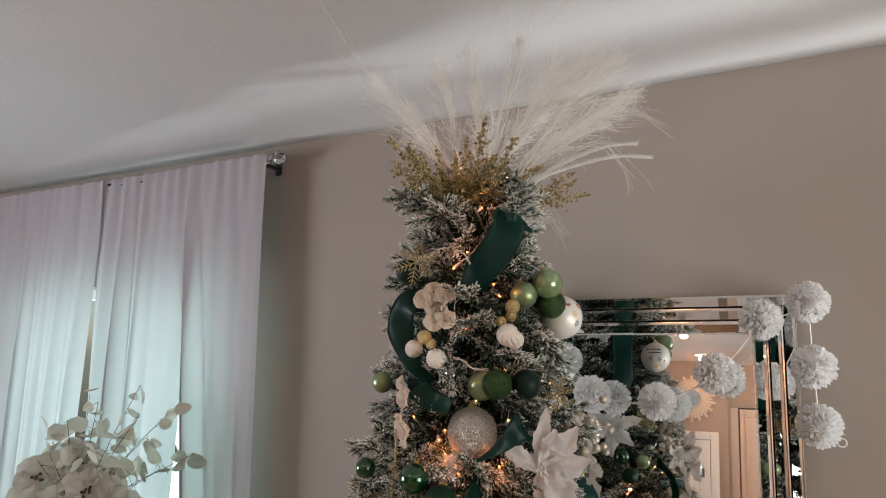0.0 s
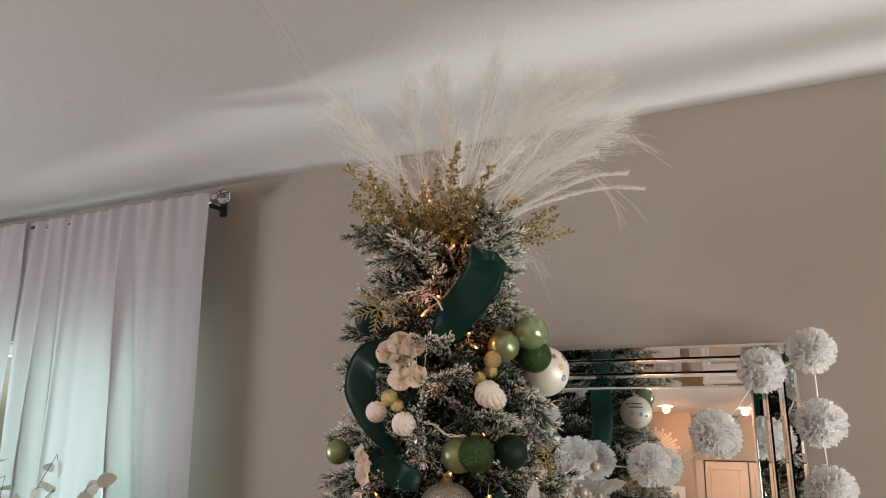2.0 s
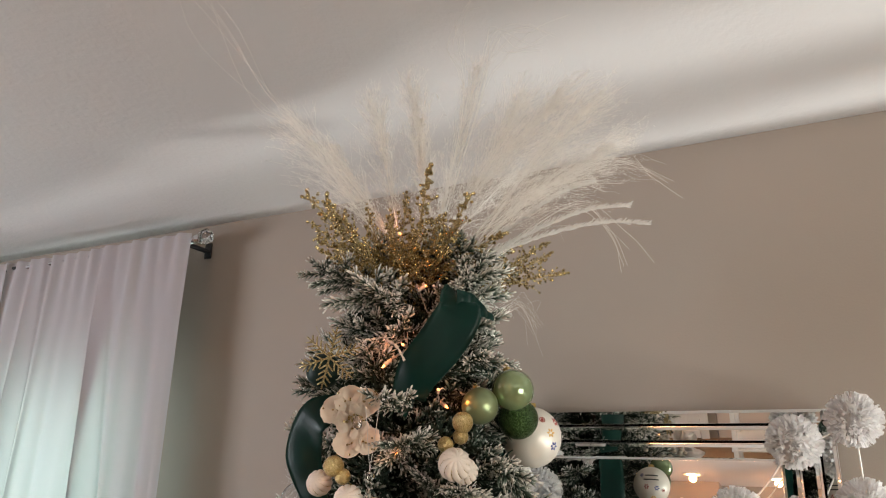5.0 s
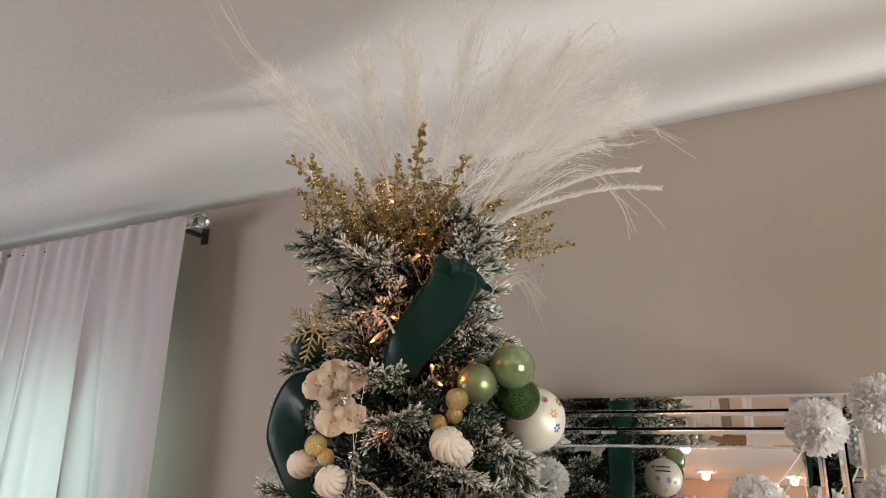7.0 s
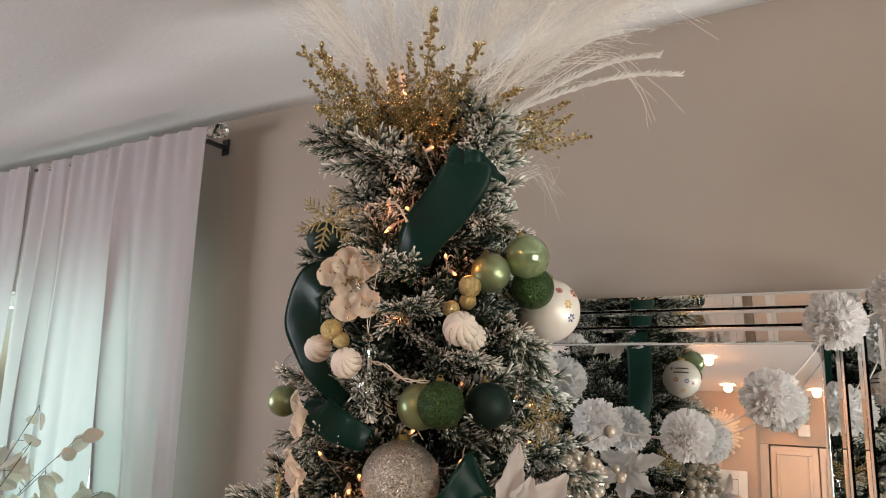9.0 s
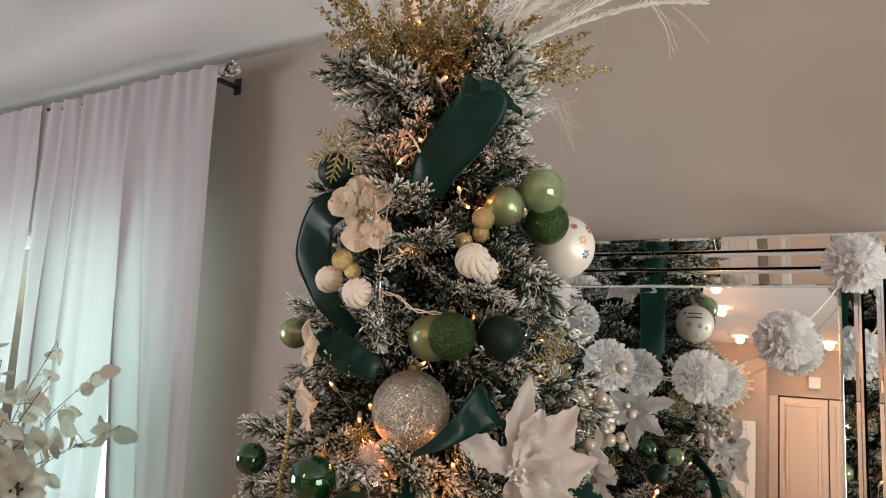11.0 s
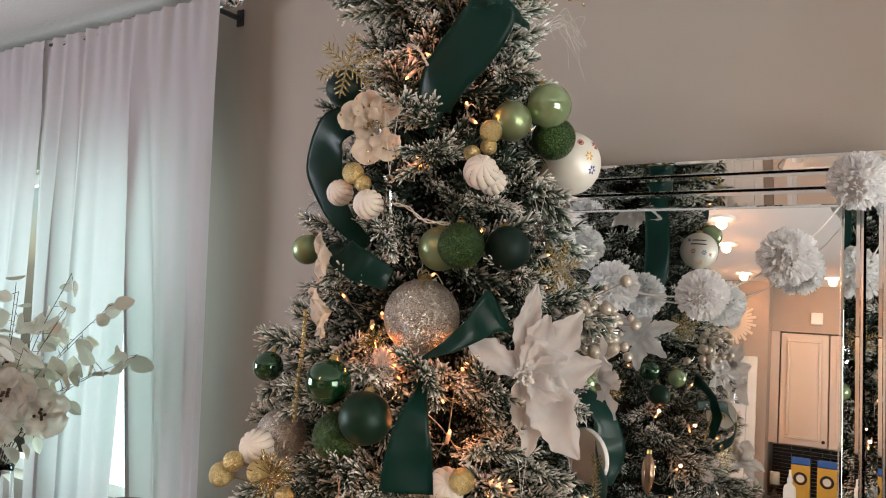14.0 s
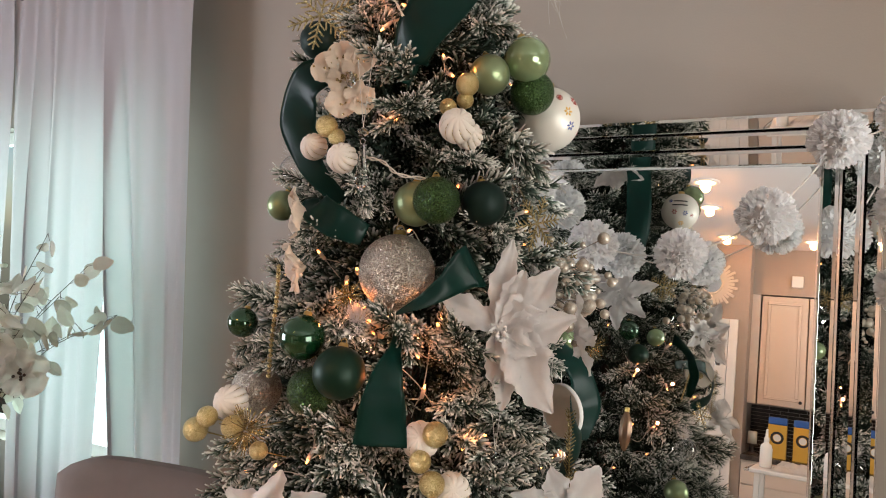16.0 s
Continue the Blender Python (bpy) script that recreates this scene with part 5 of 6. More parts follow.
feather_ball((-0.468, 1.778, 1.285), 0.032, "clear glass bauble with a white feather tuft near the mirror")
feather_ball((-0.655, 1.345, 1.600), 0.027, "clear glass bauble lit by the fairy lights")


def glass_finial(p):
    d = thing("drop_ornament", "long ribbed amber glass drop ornament", "ornament", pose(*p))
    bm = bmesh.new()
    rr = revolve(bm, [(0, -0.05), (0.006, -0.045), (0.014, -0.02), (0.017, 0.005), (0.014, 0.03), (0.006, 0.048), (0.004, 0.055)], 36)
    for ring in rr:
        for k, v in enumerate(ring):
            s = 1 + 0.06 * math.sin(k * 2 * math.pi / 4.5)
            v.co.x *= s
            v.co.y *= s
    part("drop", bm, M_AMBER, d, smooth=True)
    bm = bmesh.new()
    revolve(bm, [(0.0065, 0.05), (0.0065, 0.06), (0, 0.062)], 12)
    part("cap", bm, M_CAP, d)


glass_finial((-0.585, 1.905, 1.315))


def wood_disc(p, facing, r, label, prints):
    d = thing("disc_ornament", label, "ornament", align(p, facing), "disc ornaments")
    bm = bmesh.new()
    revolve(bm, [(0, 0.003), (r * 0.95, 0.003), (r, 0.0015), (r, -0.001)], 40)
    part("disc", bm, M_PAINTED, d)
    bm = bmesh.new()
    revolve(bm, [(r * 0.97, -0.001), (r * 0.97, -0.003), (0, -0.003)], 40)
    part("wooden_back", bm, M_CREAM, d, "bare brown wooden back")
    bm = bmesh.new()
    revolve(bm, [(r * 0.985, 0.0042), (r * 1.02, 0.003), (r * 1.03, -0.002), (r * 0.99, -0.0035)], 40)
    part("rim", bm, M_WHITE, d, smooth=True)
    if prints:
        bm = bmesh.new()
        bmesh.ops.create_uvsphere(bm, u_segments=14, v_segments=8, radius=1, matrix=Matrix.Translation((0, -r * 0.15, 0.003)) @ Matrix.Diagonal((r * 0.28, r * 0.24, 0.0025, 1)))
        for a in (-0.75, -0.27, 0.27, 0.75):
            bmesh.ops.create_uvsphere(bm, u_segments=10, v_segments=6, radius=1, matrix=Matrix.Translation((r * 0.55 * math.sin(a), -r * 0.15 + r * 0.5 * math.cos(a), 0.003)) @ Matrix.Diagonal((r * 0.12, r * 0.16, 0.0025, 1)))
        part("gold_print", bm, M_GOLD, d, "gold glitter dots", True)
    bm = bmesh.new()
    tube(bm, [(0, r * 0.9, 0), (0.002, r * 1.5, 0)], 0.0006, segs=4)
    part("thread", bm, M_STRING, d)


wood_disc((-0.470, 1.610, 1.485), (0.42, 0.90, 0.05), 0.040, "round white wooden disc ornament with gold dots", True)


# ---- gold beads, tinsel and pearls ----


def bead_chain(pts, r, label, material):
    c = thing("bead_chain", label, "bead chain")
    bm = bmesh.new()
    cs = catmull(pts, 24)
    for p, _ in cs:
        bmesh.ops.create_icosphere(bm, subdivisions=1, radius=r, matrix=Matrix.Translation(p))
    part("beads", bm, material, c, smooth=True)
    bm = bmesh.new()
    tube(bm, [p for p, _ in cs], r * 0.25, segs=4)
    part("thread", bm, material, c)


bead_chain([(-0.757, 1.305, 1.690), (-0.752, 1.298, 1.650), (-0.756, 1.296, 1.600), (-0.764, 1.30, 1.545)], 0.0035, "thin gold bead garland hanging down the tree", M_GOLD)
bead_chain([(-0.485, 1.655, 1.49), (-0.49, 1.69, 1.44), (-0.495, 1.71, 1.40)], 0.003, "thin gold bead garland hanging down the tree", M_GOLD)


def tinsel(p, r, label, n=90):
    t = thing("tinsel_pick", label, "tinsel", pose(*p), "tinsel picks")
    rnd = random.Random(int(r * 7e4) + n)
    bm = bmesh.new()
    for _ in range(n):
        d = Vector((rnd.gauss(0, 1), rnd.gauss(0, 1), rnd.gauss(0, 1))).normalized()
        a = d * r * 0.15
        b = d * r * rnd.uniform(0.7, 1.1)
        s = d.orthogonal().normalized() * 0.0007
        u = d.cross(s).normalized() * 0.0003
        vs = [bm.verts.new(q) for q in (a - s, a + s, b + s, b - s)]
        bm.faces.new(vs)
        ws = [bm.verts.new(q) for q in (a - u * 2, a + u * 2, b + u * 2, b - u * 2)]
        bm.faces.new(ws)
    part("burst", bm, M_GOLD_PALE, t)
    bm = bmesh.new()
    tube(bm, [(0, 0, 0), -outward(p) * 0.06], 0.001, segs=5)
    part("stem", bm, M_GOLD, t)


tinsel((-0.772, 1.272, 1.478), 0.035, "gold tinsel burst among gold balls", 110)
tinsel((-0.690, 1.910, 1.515), 0.045, "pale gold tinsel starburst on the back of the tree", 120)
tinsel((-0.672, 1.345, 1.655), 0.022, "fine gold tinsel near the fairy lights", 60)


def gold_fern(p, length, label):
    f = thing("fern_ornament", label, "ornament", pose(*p), "gold fern ornaments")
    bm = bmesh.new()
    tube(bm, [(0, 0, 0), (0.004, 0, -length * 0.5), (0.002, 0.004, -length)], 0.0011, segs=5)
    part("stem", bm, M_GOLD, f)
    bm = bmesh.new()
    for k in range(22):
        z = -length * (k + 1) / 23
        for sg in (1, -1):
            ln = 0.012 + 0.004 * math.sin(k)
            tube(bm, [(0.003, 0.001, z), (0.003 + sg * ln * 0.75 * 0.87, 0.001 - sg * ln * 0.4, z + ln * 0.55)], 0.0009, segs=4)
    part("leaflets", bm, M_GOLD, f)


gold_fern((-0.442, 1.560, 1.500), 0.125, "gold glitter fern sprig hanging below a disc")


bm = bmesh.new()
bmesh.ops.create_icosphere(bm, subdivisions=2, radius=1)
PEARL_ME = bpy.data.meshes.new("pearl")
bm.to_mesh(PEARL_ME)
bm.free()
PEARL_ME.shade_smooth()


def pearl_spray(p, d, seed, n, size, label):
    s = thing("pearl_spray", label, "bead spray", pose(*p), "pearl sprays")
    rnd = random.Random(seed)
    d = Vector(d).normalized()
    stems = bmesh.new()
    for k in range(n):
        e = (d + Vector((rnd.gauss(0, 0.45), rnd.gauss(0, 0.45), rnd.gauss(0, 0.45)))).normalized()
        q = e * size * rnd.uniform(0.35, 1.0)
        tube(stems, [(0, 0, 0), q * 0.5 + Vector((0, 0, 0.006)), q], 0.0007, segs=4)
        o = link_mesh("pearl", PEARL_ME, M_PEARL, s)
        o.matrix_local = Matrix.Translation(q) @ Matrix.Scale(rnd.choice((0.0050, 0.0065, 0.0085, 0.0105)), 4)
    tagged(part("wire_mass", stems, M_METAL, s), "fine curling silver wires", "", "", "stuff")


pearl_spray((-0.560, 1.665, 1.668), (0.80, 0.45, 0.10), 1, 20, 0.15, "spray of silver pearls reaching past the tree's edge")
pearl_spray((-0.530, 1.700, 1.660), (0.70, 0.75, 0.1), 2, 30, 0.11, "dense spray of silver pearls facing the mirror")
pearl_spray((-0.540, 1.640, 1.640), (0.85, 0.6, 0.1), 3, 26, 0.11, "dense spray of silver pearls facing the mirror")

# ---- gold berry sprigs ----


BERRY = bmesh.new()
bmesh.ops.create_icosphere(BERRY, subdivisions=1, radius=1)
BERRY_V = [v.co.copy() for v in BERRY.verts]
BERRY_F = [tuple(v.index for v in f.verts) for f in BERRY.faces]
BERRY.free()


def sprig_mesh(seed, L):
    """A berry sprig along +z: a stem with short twigs, all set with tear-shaped berries. Two meshes: twigs and berries."""
    rnd = random.Random(seed)
    bm = bmesh.new()
    vs, fs = [], []
    curve = Vector((rnd.uniform(-0.018, 0.018), rnd.uniform(-0.018, 0.018), 0))
    at = lambda t: Vector((0, 0, L * t)) + curve * t * t

    def berry(p, d, r):
        m = align(p, d, rnd.uniform(0, 6)) @ Matrix.Diagonal((r * 0.84, r * 0.84, r * 1.08, 1))
        k = len(vs)
        vs.extend(m @ v for v in BERRY_V)
        fs.extend(tuple(i + k for i in f) for f in BERRY_F)

    tube(bm, [at(k / 6) for k in range(7)], 0.0016, 0.0009, 5)
    for k in range(17):
        t = 0.14 + 0.82 * k / 16
        th = k * 2.4 + rnd.uniform(-0.3, 0.3)
        ln = rnd.uniform(0.036, 0.056) * max(0.14, 1.10 - 1.08 * t)
        o = Vector((math.cos(th), math.sin(th), rnd.uniform(0.9, 1.6))).normalized()
        a = at(t)
        e = a + o * ln
        tube(bm, [a, a.lerp(e, 0.5) + Vector((0, 0, -0.002)), e], 0.0007, 0.0005, 4)
        n = 3 + int(ln * 230)
        for j in range(n):
            c = a.lerp(e, (j + 0.9) / n)
            q = Vector((rnd.gauss(0, 1), rnd.gauss(0, 1), rnd.gauss(0.6, 0.7))).normalized()
            g = c + q * rnd.uniform(0.003, 0.007)
            tube(bm, [c, g], 0.0004, segs=3)
            berry(g, q, rnd.uniform(0.0017, 0.0029))
    for t in (0.80, 0.88, 0.94, 1.0):
        q = Vector((rnd.gauss(0, 0.7), rnd.gauss(0, 0.7), 1)).normalized()
        g = at(t) + q * 0.006
        tube(bm, [at(t - 0.02), g], 0.0005, segs=3)
        berry(g, q, rnd.uniform(0.0030, 0.0038))
    me = bpy.data.meshes.new("stem")
    bm.to_mesh(me)
    bm.free()
    mb = bpy.data.meshes.new("berries")
    mb.from_pydata(vs, [], fs)
    mb.shade_smooth()
    return me, mb


SPRIG = [sprig_mesh(s, 0.155) for s in range(5)]
rnd = random.Random(21)
SPRIG_TIPS = [(-0.83, 1.395, 2.345), (-0.785, 1.36, 2.315), (-0.595, 1.447, 2.350), (-0.672, 1.450, 2.330), (-0.735, 1.430, 2.305), (-0.560, 1.500, 2.318), (-0.500, 1.640, 2.288), (-0.485, 1.66, 2.262),
              (-0.470, 1.70, 2.240), (-0.845, 1.420, 2.295), (-0.64, 1.42, 2.27), (-0.70, 1.40, 2.26), (-0.77, 1.37, 2.27), (-0.59, 1.46, 2.275), (-0.66, 1.43, 2.245), (-0.73, 1.39, 2.235), (-0.61, 1.44, 2.245),
              (-0.80, 1.40, 2.25), (-0.69, 1.44, 2.29), (-0.62, 1.47, 2.30), (-0.54, 1.58, 2.27), (-0.60, 1.78, 2.29), (-0.69, 1.80, 2.31), (-0.80, 1.78, 2.30), (-0.92, 1.66, 2.27), (-0.93, 1.54, 2.29)]
for i, tip in enumerate(SPRIG_TIPS):
    tip = Vector(tip)
    base = Vector((-0.735 + rnd.uniform(-0.03, 0.03), 1.545 + rnd.uniform(-0.03, 0.03), 2.175 + rnd.uniform(-0.02, 0.02)))
    if i in (6, 7, 8):
        base = Vector((-0.61, 1.60, 2.185))
    L = (tip - base).length
    s = thing("berry_sprig", "gold glitter berry sprig in the tree top", "berry sprig", align(base, tip - base, rnd.uniform(0, 6)) @ Matrix.Scale(L / 0.155, 4), "gold berry sprigs")
    a, b = SPRIG[i % 5]
    link_mesh("stem", a, M_GOLD, s)
    tagged(link_mesh("berry_mass", b, M_BERRY, s), "clustered gold glitter berries", "", "", "stuff")

# ---- pampas plumes ----


def plume(base, tip, sag, n, fluff, seed, material, label, start=0.28):
    """An open grass panicle: a stem, n thin branchlets set with husks, and a haze of fine hairs."""
    rnd = random.Random(seed)
    base, tip = Vector(base), Vector(tip)
    p = thing("pampas_plume", label, "pampas grass", pose(*base), "pampas plumes")
    d = tip - base
    L = d.length
    mid = d * 0.5 + Vector((0, 0, sag))
    at = lambda t: mid * (2 * t * (1 - t)) + d * t * t
    bm = bmesh.new()
    tube(bm, [at(k / 8) for k in range(9)], 0.0013, 0.0004, 5)
    part("stem", bm, material, p)
    vs, fs = [], []
    any_dir = lambda: Vector((rnd.gauss(0, 1), rnd.gauss(0, 1), rnd.gauss(0, 1)))

    def hair(pts, w):
        s = (pts[-1] - pts[0]).cross(any_dir()).normalized() * w
        for a, b in zip(pts, pts[1:]):
            q = len(vs)
            vs.extend((a - s, a + s, b + s, b - s))
            fs.append((q, q + 1, q + 2, q + 3))

    for k in range(n):
        t = start + (1 - start) * ((k + rnd.random()) / n) ** 0.85
        a = at(t)
        tan = (at(min(1, t + 0.03)) - at(t - 0.03)).normalized()
        o = Matrix.Rotation(rnd.uniform(0, 6.283), 3, tan) @ tan.orthogonal().normalized()
        env = math.sin(math.pi * min(1, (t - start) / (1 - start) * 0.72 + 0.22)) ** 0.8
        ln = L * fluff * rnd.uniform(0.55, 1.1) * (0.3 + 0.7 * env)
        g = (tan * rnd.uniform(1.2, 2.4) + o * rnd.uniform(0.3, 0.8)).normalized()
        droop = Vector((rnd.gauss(0, 0.12), rnd.gauss(0, 0.12), -0.16 + rnd.gauss(0, 0.08))) * ln
        pts = [a + g * ln * u + droop * u * u for u in (0, 0.33, 0.66, 1.0)]
        hair(pts, 0.00022)
        for h in range(16):
            u = rnd.uniform(0.12, 1.05)
            c = a + g * ln * u + droop * u * u + any_dir().normalized() * rnd.uniform(0, 0.009)
            e = (g + any_dir() * 0.7).normalized()
            w = e.cross(any_dir()).normalized() * rnd.uniform(0.0004, 0.0009)
            e *= rnd.uniform(0.0016, 0.0036)
            q = len(vs)
            vs.extend((c - e, c + w, c + e, c - w))
            fs.append((q, q + 1, q + 2, q + 3))
        for h in range(9):
            u = rnd.uniform(0.1, 1.0)
            c = a + g * ln * u + droop * u * u
            e = (g + any_dir() * 0.42).normalized() * ln * rnd.uniform(0.12, 0.34)
            hair([c, c + e * 0.6, c + e + Vector((0, 0, -0.15)) * e.length], 0.00011)
    me = bpy.data.meshes.new("fluff")
    me.from_pydata(vs, [], fs)
    link_mesh("fluff", me, material, p)


def frond(base, tip, sag, seed, label):
    """A frosted frond: an arching stem, thick with short forward barbs, that droops at its end."""
    rnd = random.Random(seed)
    base, tip = Vector(base), Vector(tip)
    p = thing("frosted_frond", label, "artificial frond", pose(*base), "frosted fronds")
    d = tip - base
    mid = d * 0.5 + Vector((0, 0, sag))
    at = lambda t: mid * (2 * t * (1 - t)) + d * t * t + Vector((0, 0, -0.05 * max(0, t - 0.8)))
    bm = bmesh.new()
    tube(bm, [at(k / 12) for k in range(13)], 0.0018, 0.0010, 6)
    part("stem", bm, M_FROND, p)
    bm = bmesh.new()
    for k in range(190):
        t = 0.22 + 0.79 * k / 189
        tan = (at(t + 0.02) - at(t - 0.02)).normalized()
        o = Matrix.Rotation(k * 2.4 + rnd.uniform(-0.3, 0.3), 3, tan) @ tan.orthogonal().normalized()
        g = (tan * rnd.uniform(1.3, 2.4) + o * 0.8 + Vector((0, 0, 0.2))).normalized()
        ln = rnd.uniform(0.009, 0.017) * (1.15 - 0.45 * t)
        a = at(t)
        tube(bm, [a, a + g * ln * 0.6, a + g * ln + Vector((0, 0, 0.0015))], rnd.uniform(0.0011, 0.0018), 0.0008, 4)
    part("fringe", bm, M_FROND, p)


PB = (-0.70, 1.56, 2.20)
PLUMES = [((-0.835, 1.345, 2.435), 0.00, 560, 0.30), ((-0.79, 1.39, 2.40), 0.02, 380, 0.26), ((-0.715, 1.395, 2.475), 0.01, 460, 0.24), ((-0.650, 1.415, 2.505), 0.01, 420, 0.22), ((-0.665, 1.46, 2.46), 0.0, 380, 0.22),
          ((-0.545, 1.455, 2.54), 0.01, 320, 0.16), ((-0.490, 1.500, 2.475), 0.015, 640, 0.28), ((-0.440, 1.540, 2.49), 0.02, 640, 0.28), ((-0.385, 1.555, 2.475), 0.025, 640, 0.28), ((-0.36, 1.60, 2.42), 0.03, 560, 0.28),
          ((-0.42, 1.62, 2.40), 0.03, 480, 0.28), ((-0.73, 1.72, 2.48), 0.01, 300, 0.25), ((-0.60, 1.74, 2.46), 0.02, 300, 0.25)]
for k, (tip, sag, n, fl) in enumerate((a, b, int(c * 0.26), d * 1.45) for a, b, c, d in PLUMES):
    plume((PB[0] + rnd.uniform(-0.03, 0.03), PB[1] + rnd.uniform(-0.03, 0.03), PB[2]), tip, sag, n, fl, 40 + k, M_PLUME, "fluffy cream pampas plume in the tree top")
frond((-0.65, 1.58, 2.215), (-0.318, 1.660, 2.305), 0.045, 71, "white frosted frond arching from the tree top")
frond((-0.65, 1.58, 2.205), (-0.345, 1.650, 2.338), 0.045, 72, "white frosted frond arching from the tree top")
frond((-0.66, 1.60, 2.22), (-0.400, 1.63, 2.385), 0.03, 73, "white frosted frond arching from the tree top")


def wisp(pts, label, hairs=10, seed=0, r=0.00045, j=0.006):
    """Long loose grass hairs."""
    rnd = random.Random(seed)
    w = thing("grass_wisp", label, "pampas grass", None, "loose grass wisps")
    bm = bmesh.new()
    for k in range(hairs):
        f = j if k else 0
        q = [Vector(p) + Vector((rnd.gauss(0, f), rnd.gauss(0, f), rnd.gauss(0, f))) * (i + 0.3) for i, p in enumerate(pts)]
        tube(bm, [c for c, _ in catmull(q, 14)], r, r * 0.5, 3)
    part("hairs", bm, M_PLUME, w)


wisp([(-0.72, 1.53, 2.25), (-0.80, 1.33, 2.41), (-0.835, 1.26, 2.46), (-0.86, 1.16, 2.55), (-0.89, 1.09, 2.60)], "long pale grass wisp bending towards the ceiling", 6, 1)
wisp([(-0.66, 1.53, 2.25), (-0.545, 1.46, 2.50), (-0.505, 1.43, 2.57), (-0.46, 1.45, 2.60), (-0.41, 1.47, 2.585)], "long pale grass wisps curling under the ceiling", 9, 2)
wisp([(-0.66, 1.53, 2.25), (-0.56, 1.45, 2.50), (-0.565, 1.42, 2.58), (-0.53, 1.41, 2.62)], "long pale grass wisps curling under the ceiling", 6, 3)
wisp([(-0.60, 1.56, 2.25), (-0.42, 1.56, 2.38), (-0.33, 1.59, 2.385), (-0.27, 1.61, 2.35)], "thin grass wisps arching sideways", 6, 4)
wisp([(-0.60, 1.58, 2.22), (-0.43, 1.61, 2.33), (-0.37, 1.63, 2.28), (-0.345, 1.635, 2.215)], "thin grass wisps drooping sideways", 5, 5)
wisp([(-0.60, 1.56, 2.25), (-0.42, 1.52, 2.44), (-0.36, 1.53, 2.50), (-0.33, 1.54, 2.47)], "thin grass wisps arching sideways", 5, 6)

wisp([(-0.63, 1.63, 2.12), (-0.575, 1.685, 2.175), (-0.556, 1.70, 2.165), (-0.545, 1.715, 2.135)], "loose white feather hairs beside the ribbon", 16, 7, 0.00018, 0.006)

# ---- fairy lights ----
lights = thing("fairy_lights", "string of lit warm mini bulbs on white wire", "fairy lights")
BULBS = [(-0.713, 1.475, 2.280), (-0.644, 1.470, 2.175), (-0.664, 1.430, 2.070), (-0.692, 1.412, 2.036), (-0.606, 1.470, 2.000), (-0.597, 1.486, 1.975), (-0.679, 1.350, 1.688), (-0.674, 1.350, 1.629), (-0.640, 1.352, 1.604),
         (-0.567, 1.412, 1.616), (-0.520, 1.635, 1.782), (-0.572, 1.385, 1.533), (-0.548, 1.410, 1.508), (-0.714, 1.298, 1.436), (-0.640, 1.43, 1.744), (-0.585, 1.50, 1.815), (-0.655, 1.405, 1.90), (-0.611, 1.352, 1.537),
         (-0.521, 1.422, 1.457), (-0.688, 1.338, 1.671), (-0.495, 1.785, 1.434), (-0.564, 1.885, 1.332), (-0.522, 1.865, 1.264), (-0.573, 1.866, 1.459), (-0.515, 1.842, 1.331), (-0.657, 1.889, 1.581), (-0.60, 1.80, 1.80), (-0.58, 1.81, 1.70),
         (-0.63, 1.79, 2.02), (-0.50, 1.76, 1.55), (-0.66, 1.35, 1.64), (-0.645, 1.345, 1.62), (-0.695, 1.35, 1.61), (-0.628, 1.362, 1.625), (-0.48, 1.72, 1.36), (-0.60, 1.91, 1.22)]
bm = bmesh.new()
revolve(bm, [(0, 0), (0.0017, 0), (0.0020, 0.002), (0.0017, 0.0045), (0.0006, 0.007), (0, 0.0072)], 8)
bulb_me = bpy.data.meshes.new("bulb")
bm.to_mesh(bulb_me)
bm.free()
bm = bmesh.new()
revolve(bm, [(0, -0.014), (0.0028, -0.014), (0.0034, -0.002), (0.003, 0.0008), (0, 0.0008)], 8)
sock_me = bpy.data.meshes.new("socket")
bm.to_mesh(sock_me)
bm.free()
rnd = random.Random(78)
for k in range(18):
    z = 1.33 + 0.44 * k / 17 + rnd.uniform(-0.02, 0.02)
    th = -2.5 + 2.7 * ((k * 0.618) % 1)
    BULBS.append((AX + math.cos(th) * tree_r(z) * 0.97, AY + math.sin(th) * tree_r(z) * 0.97, z))
rnd = random.Random(77)
for p in BULBS:
    p = Vector(p) - outward(p) * 0.032
    m = align(p, outward(p) + Vector((rnd.gauss(0, 0.5), rnd.gauss(0, 0.5), rnd.gauss(0, 0.7))))
    o = link_mesh("bulb", bulb_me, M_BULB, lights, smooth=True)
    o.matrix_local = m
    o = link_mesh("socket", sock_me, M_WIRE, lights, smooth=True)
    o.matrix_local = m
    b = m @ Vector((0, 0, -0.014))
    for k in range(2):
        e = b - outward(p) * 0.05 + Vector((rnd.gauss(0, 0.03), rnd.gauss(0, 0.03), rnd.gauss(0, 0.03)))
        wire = bmesh.new()
        tube(wire, [c for c, _ in catmull([b, b.lerp(e, 0.5) + Vector((0, 0, rnd.uniform(-0.02, 0.015))), e], 6)], 0.0009, segs=4)
        part("wire", wire, M_WIRE, lights)
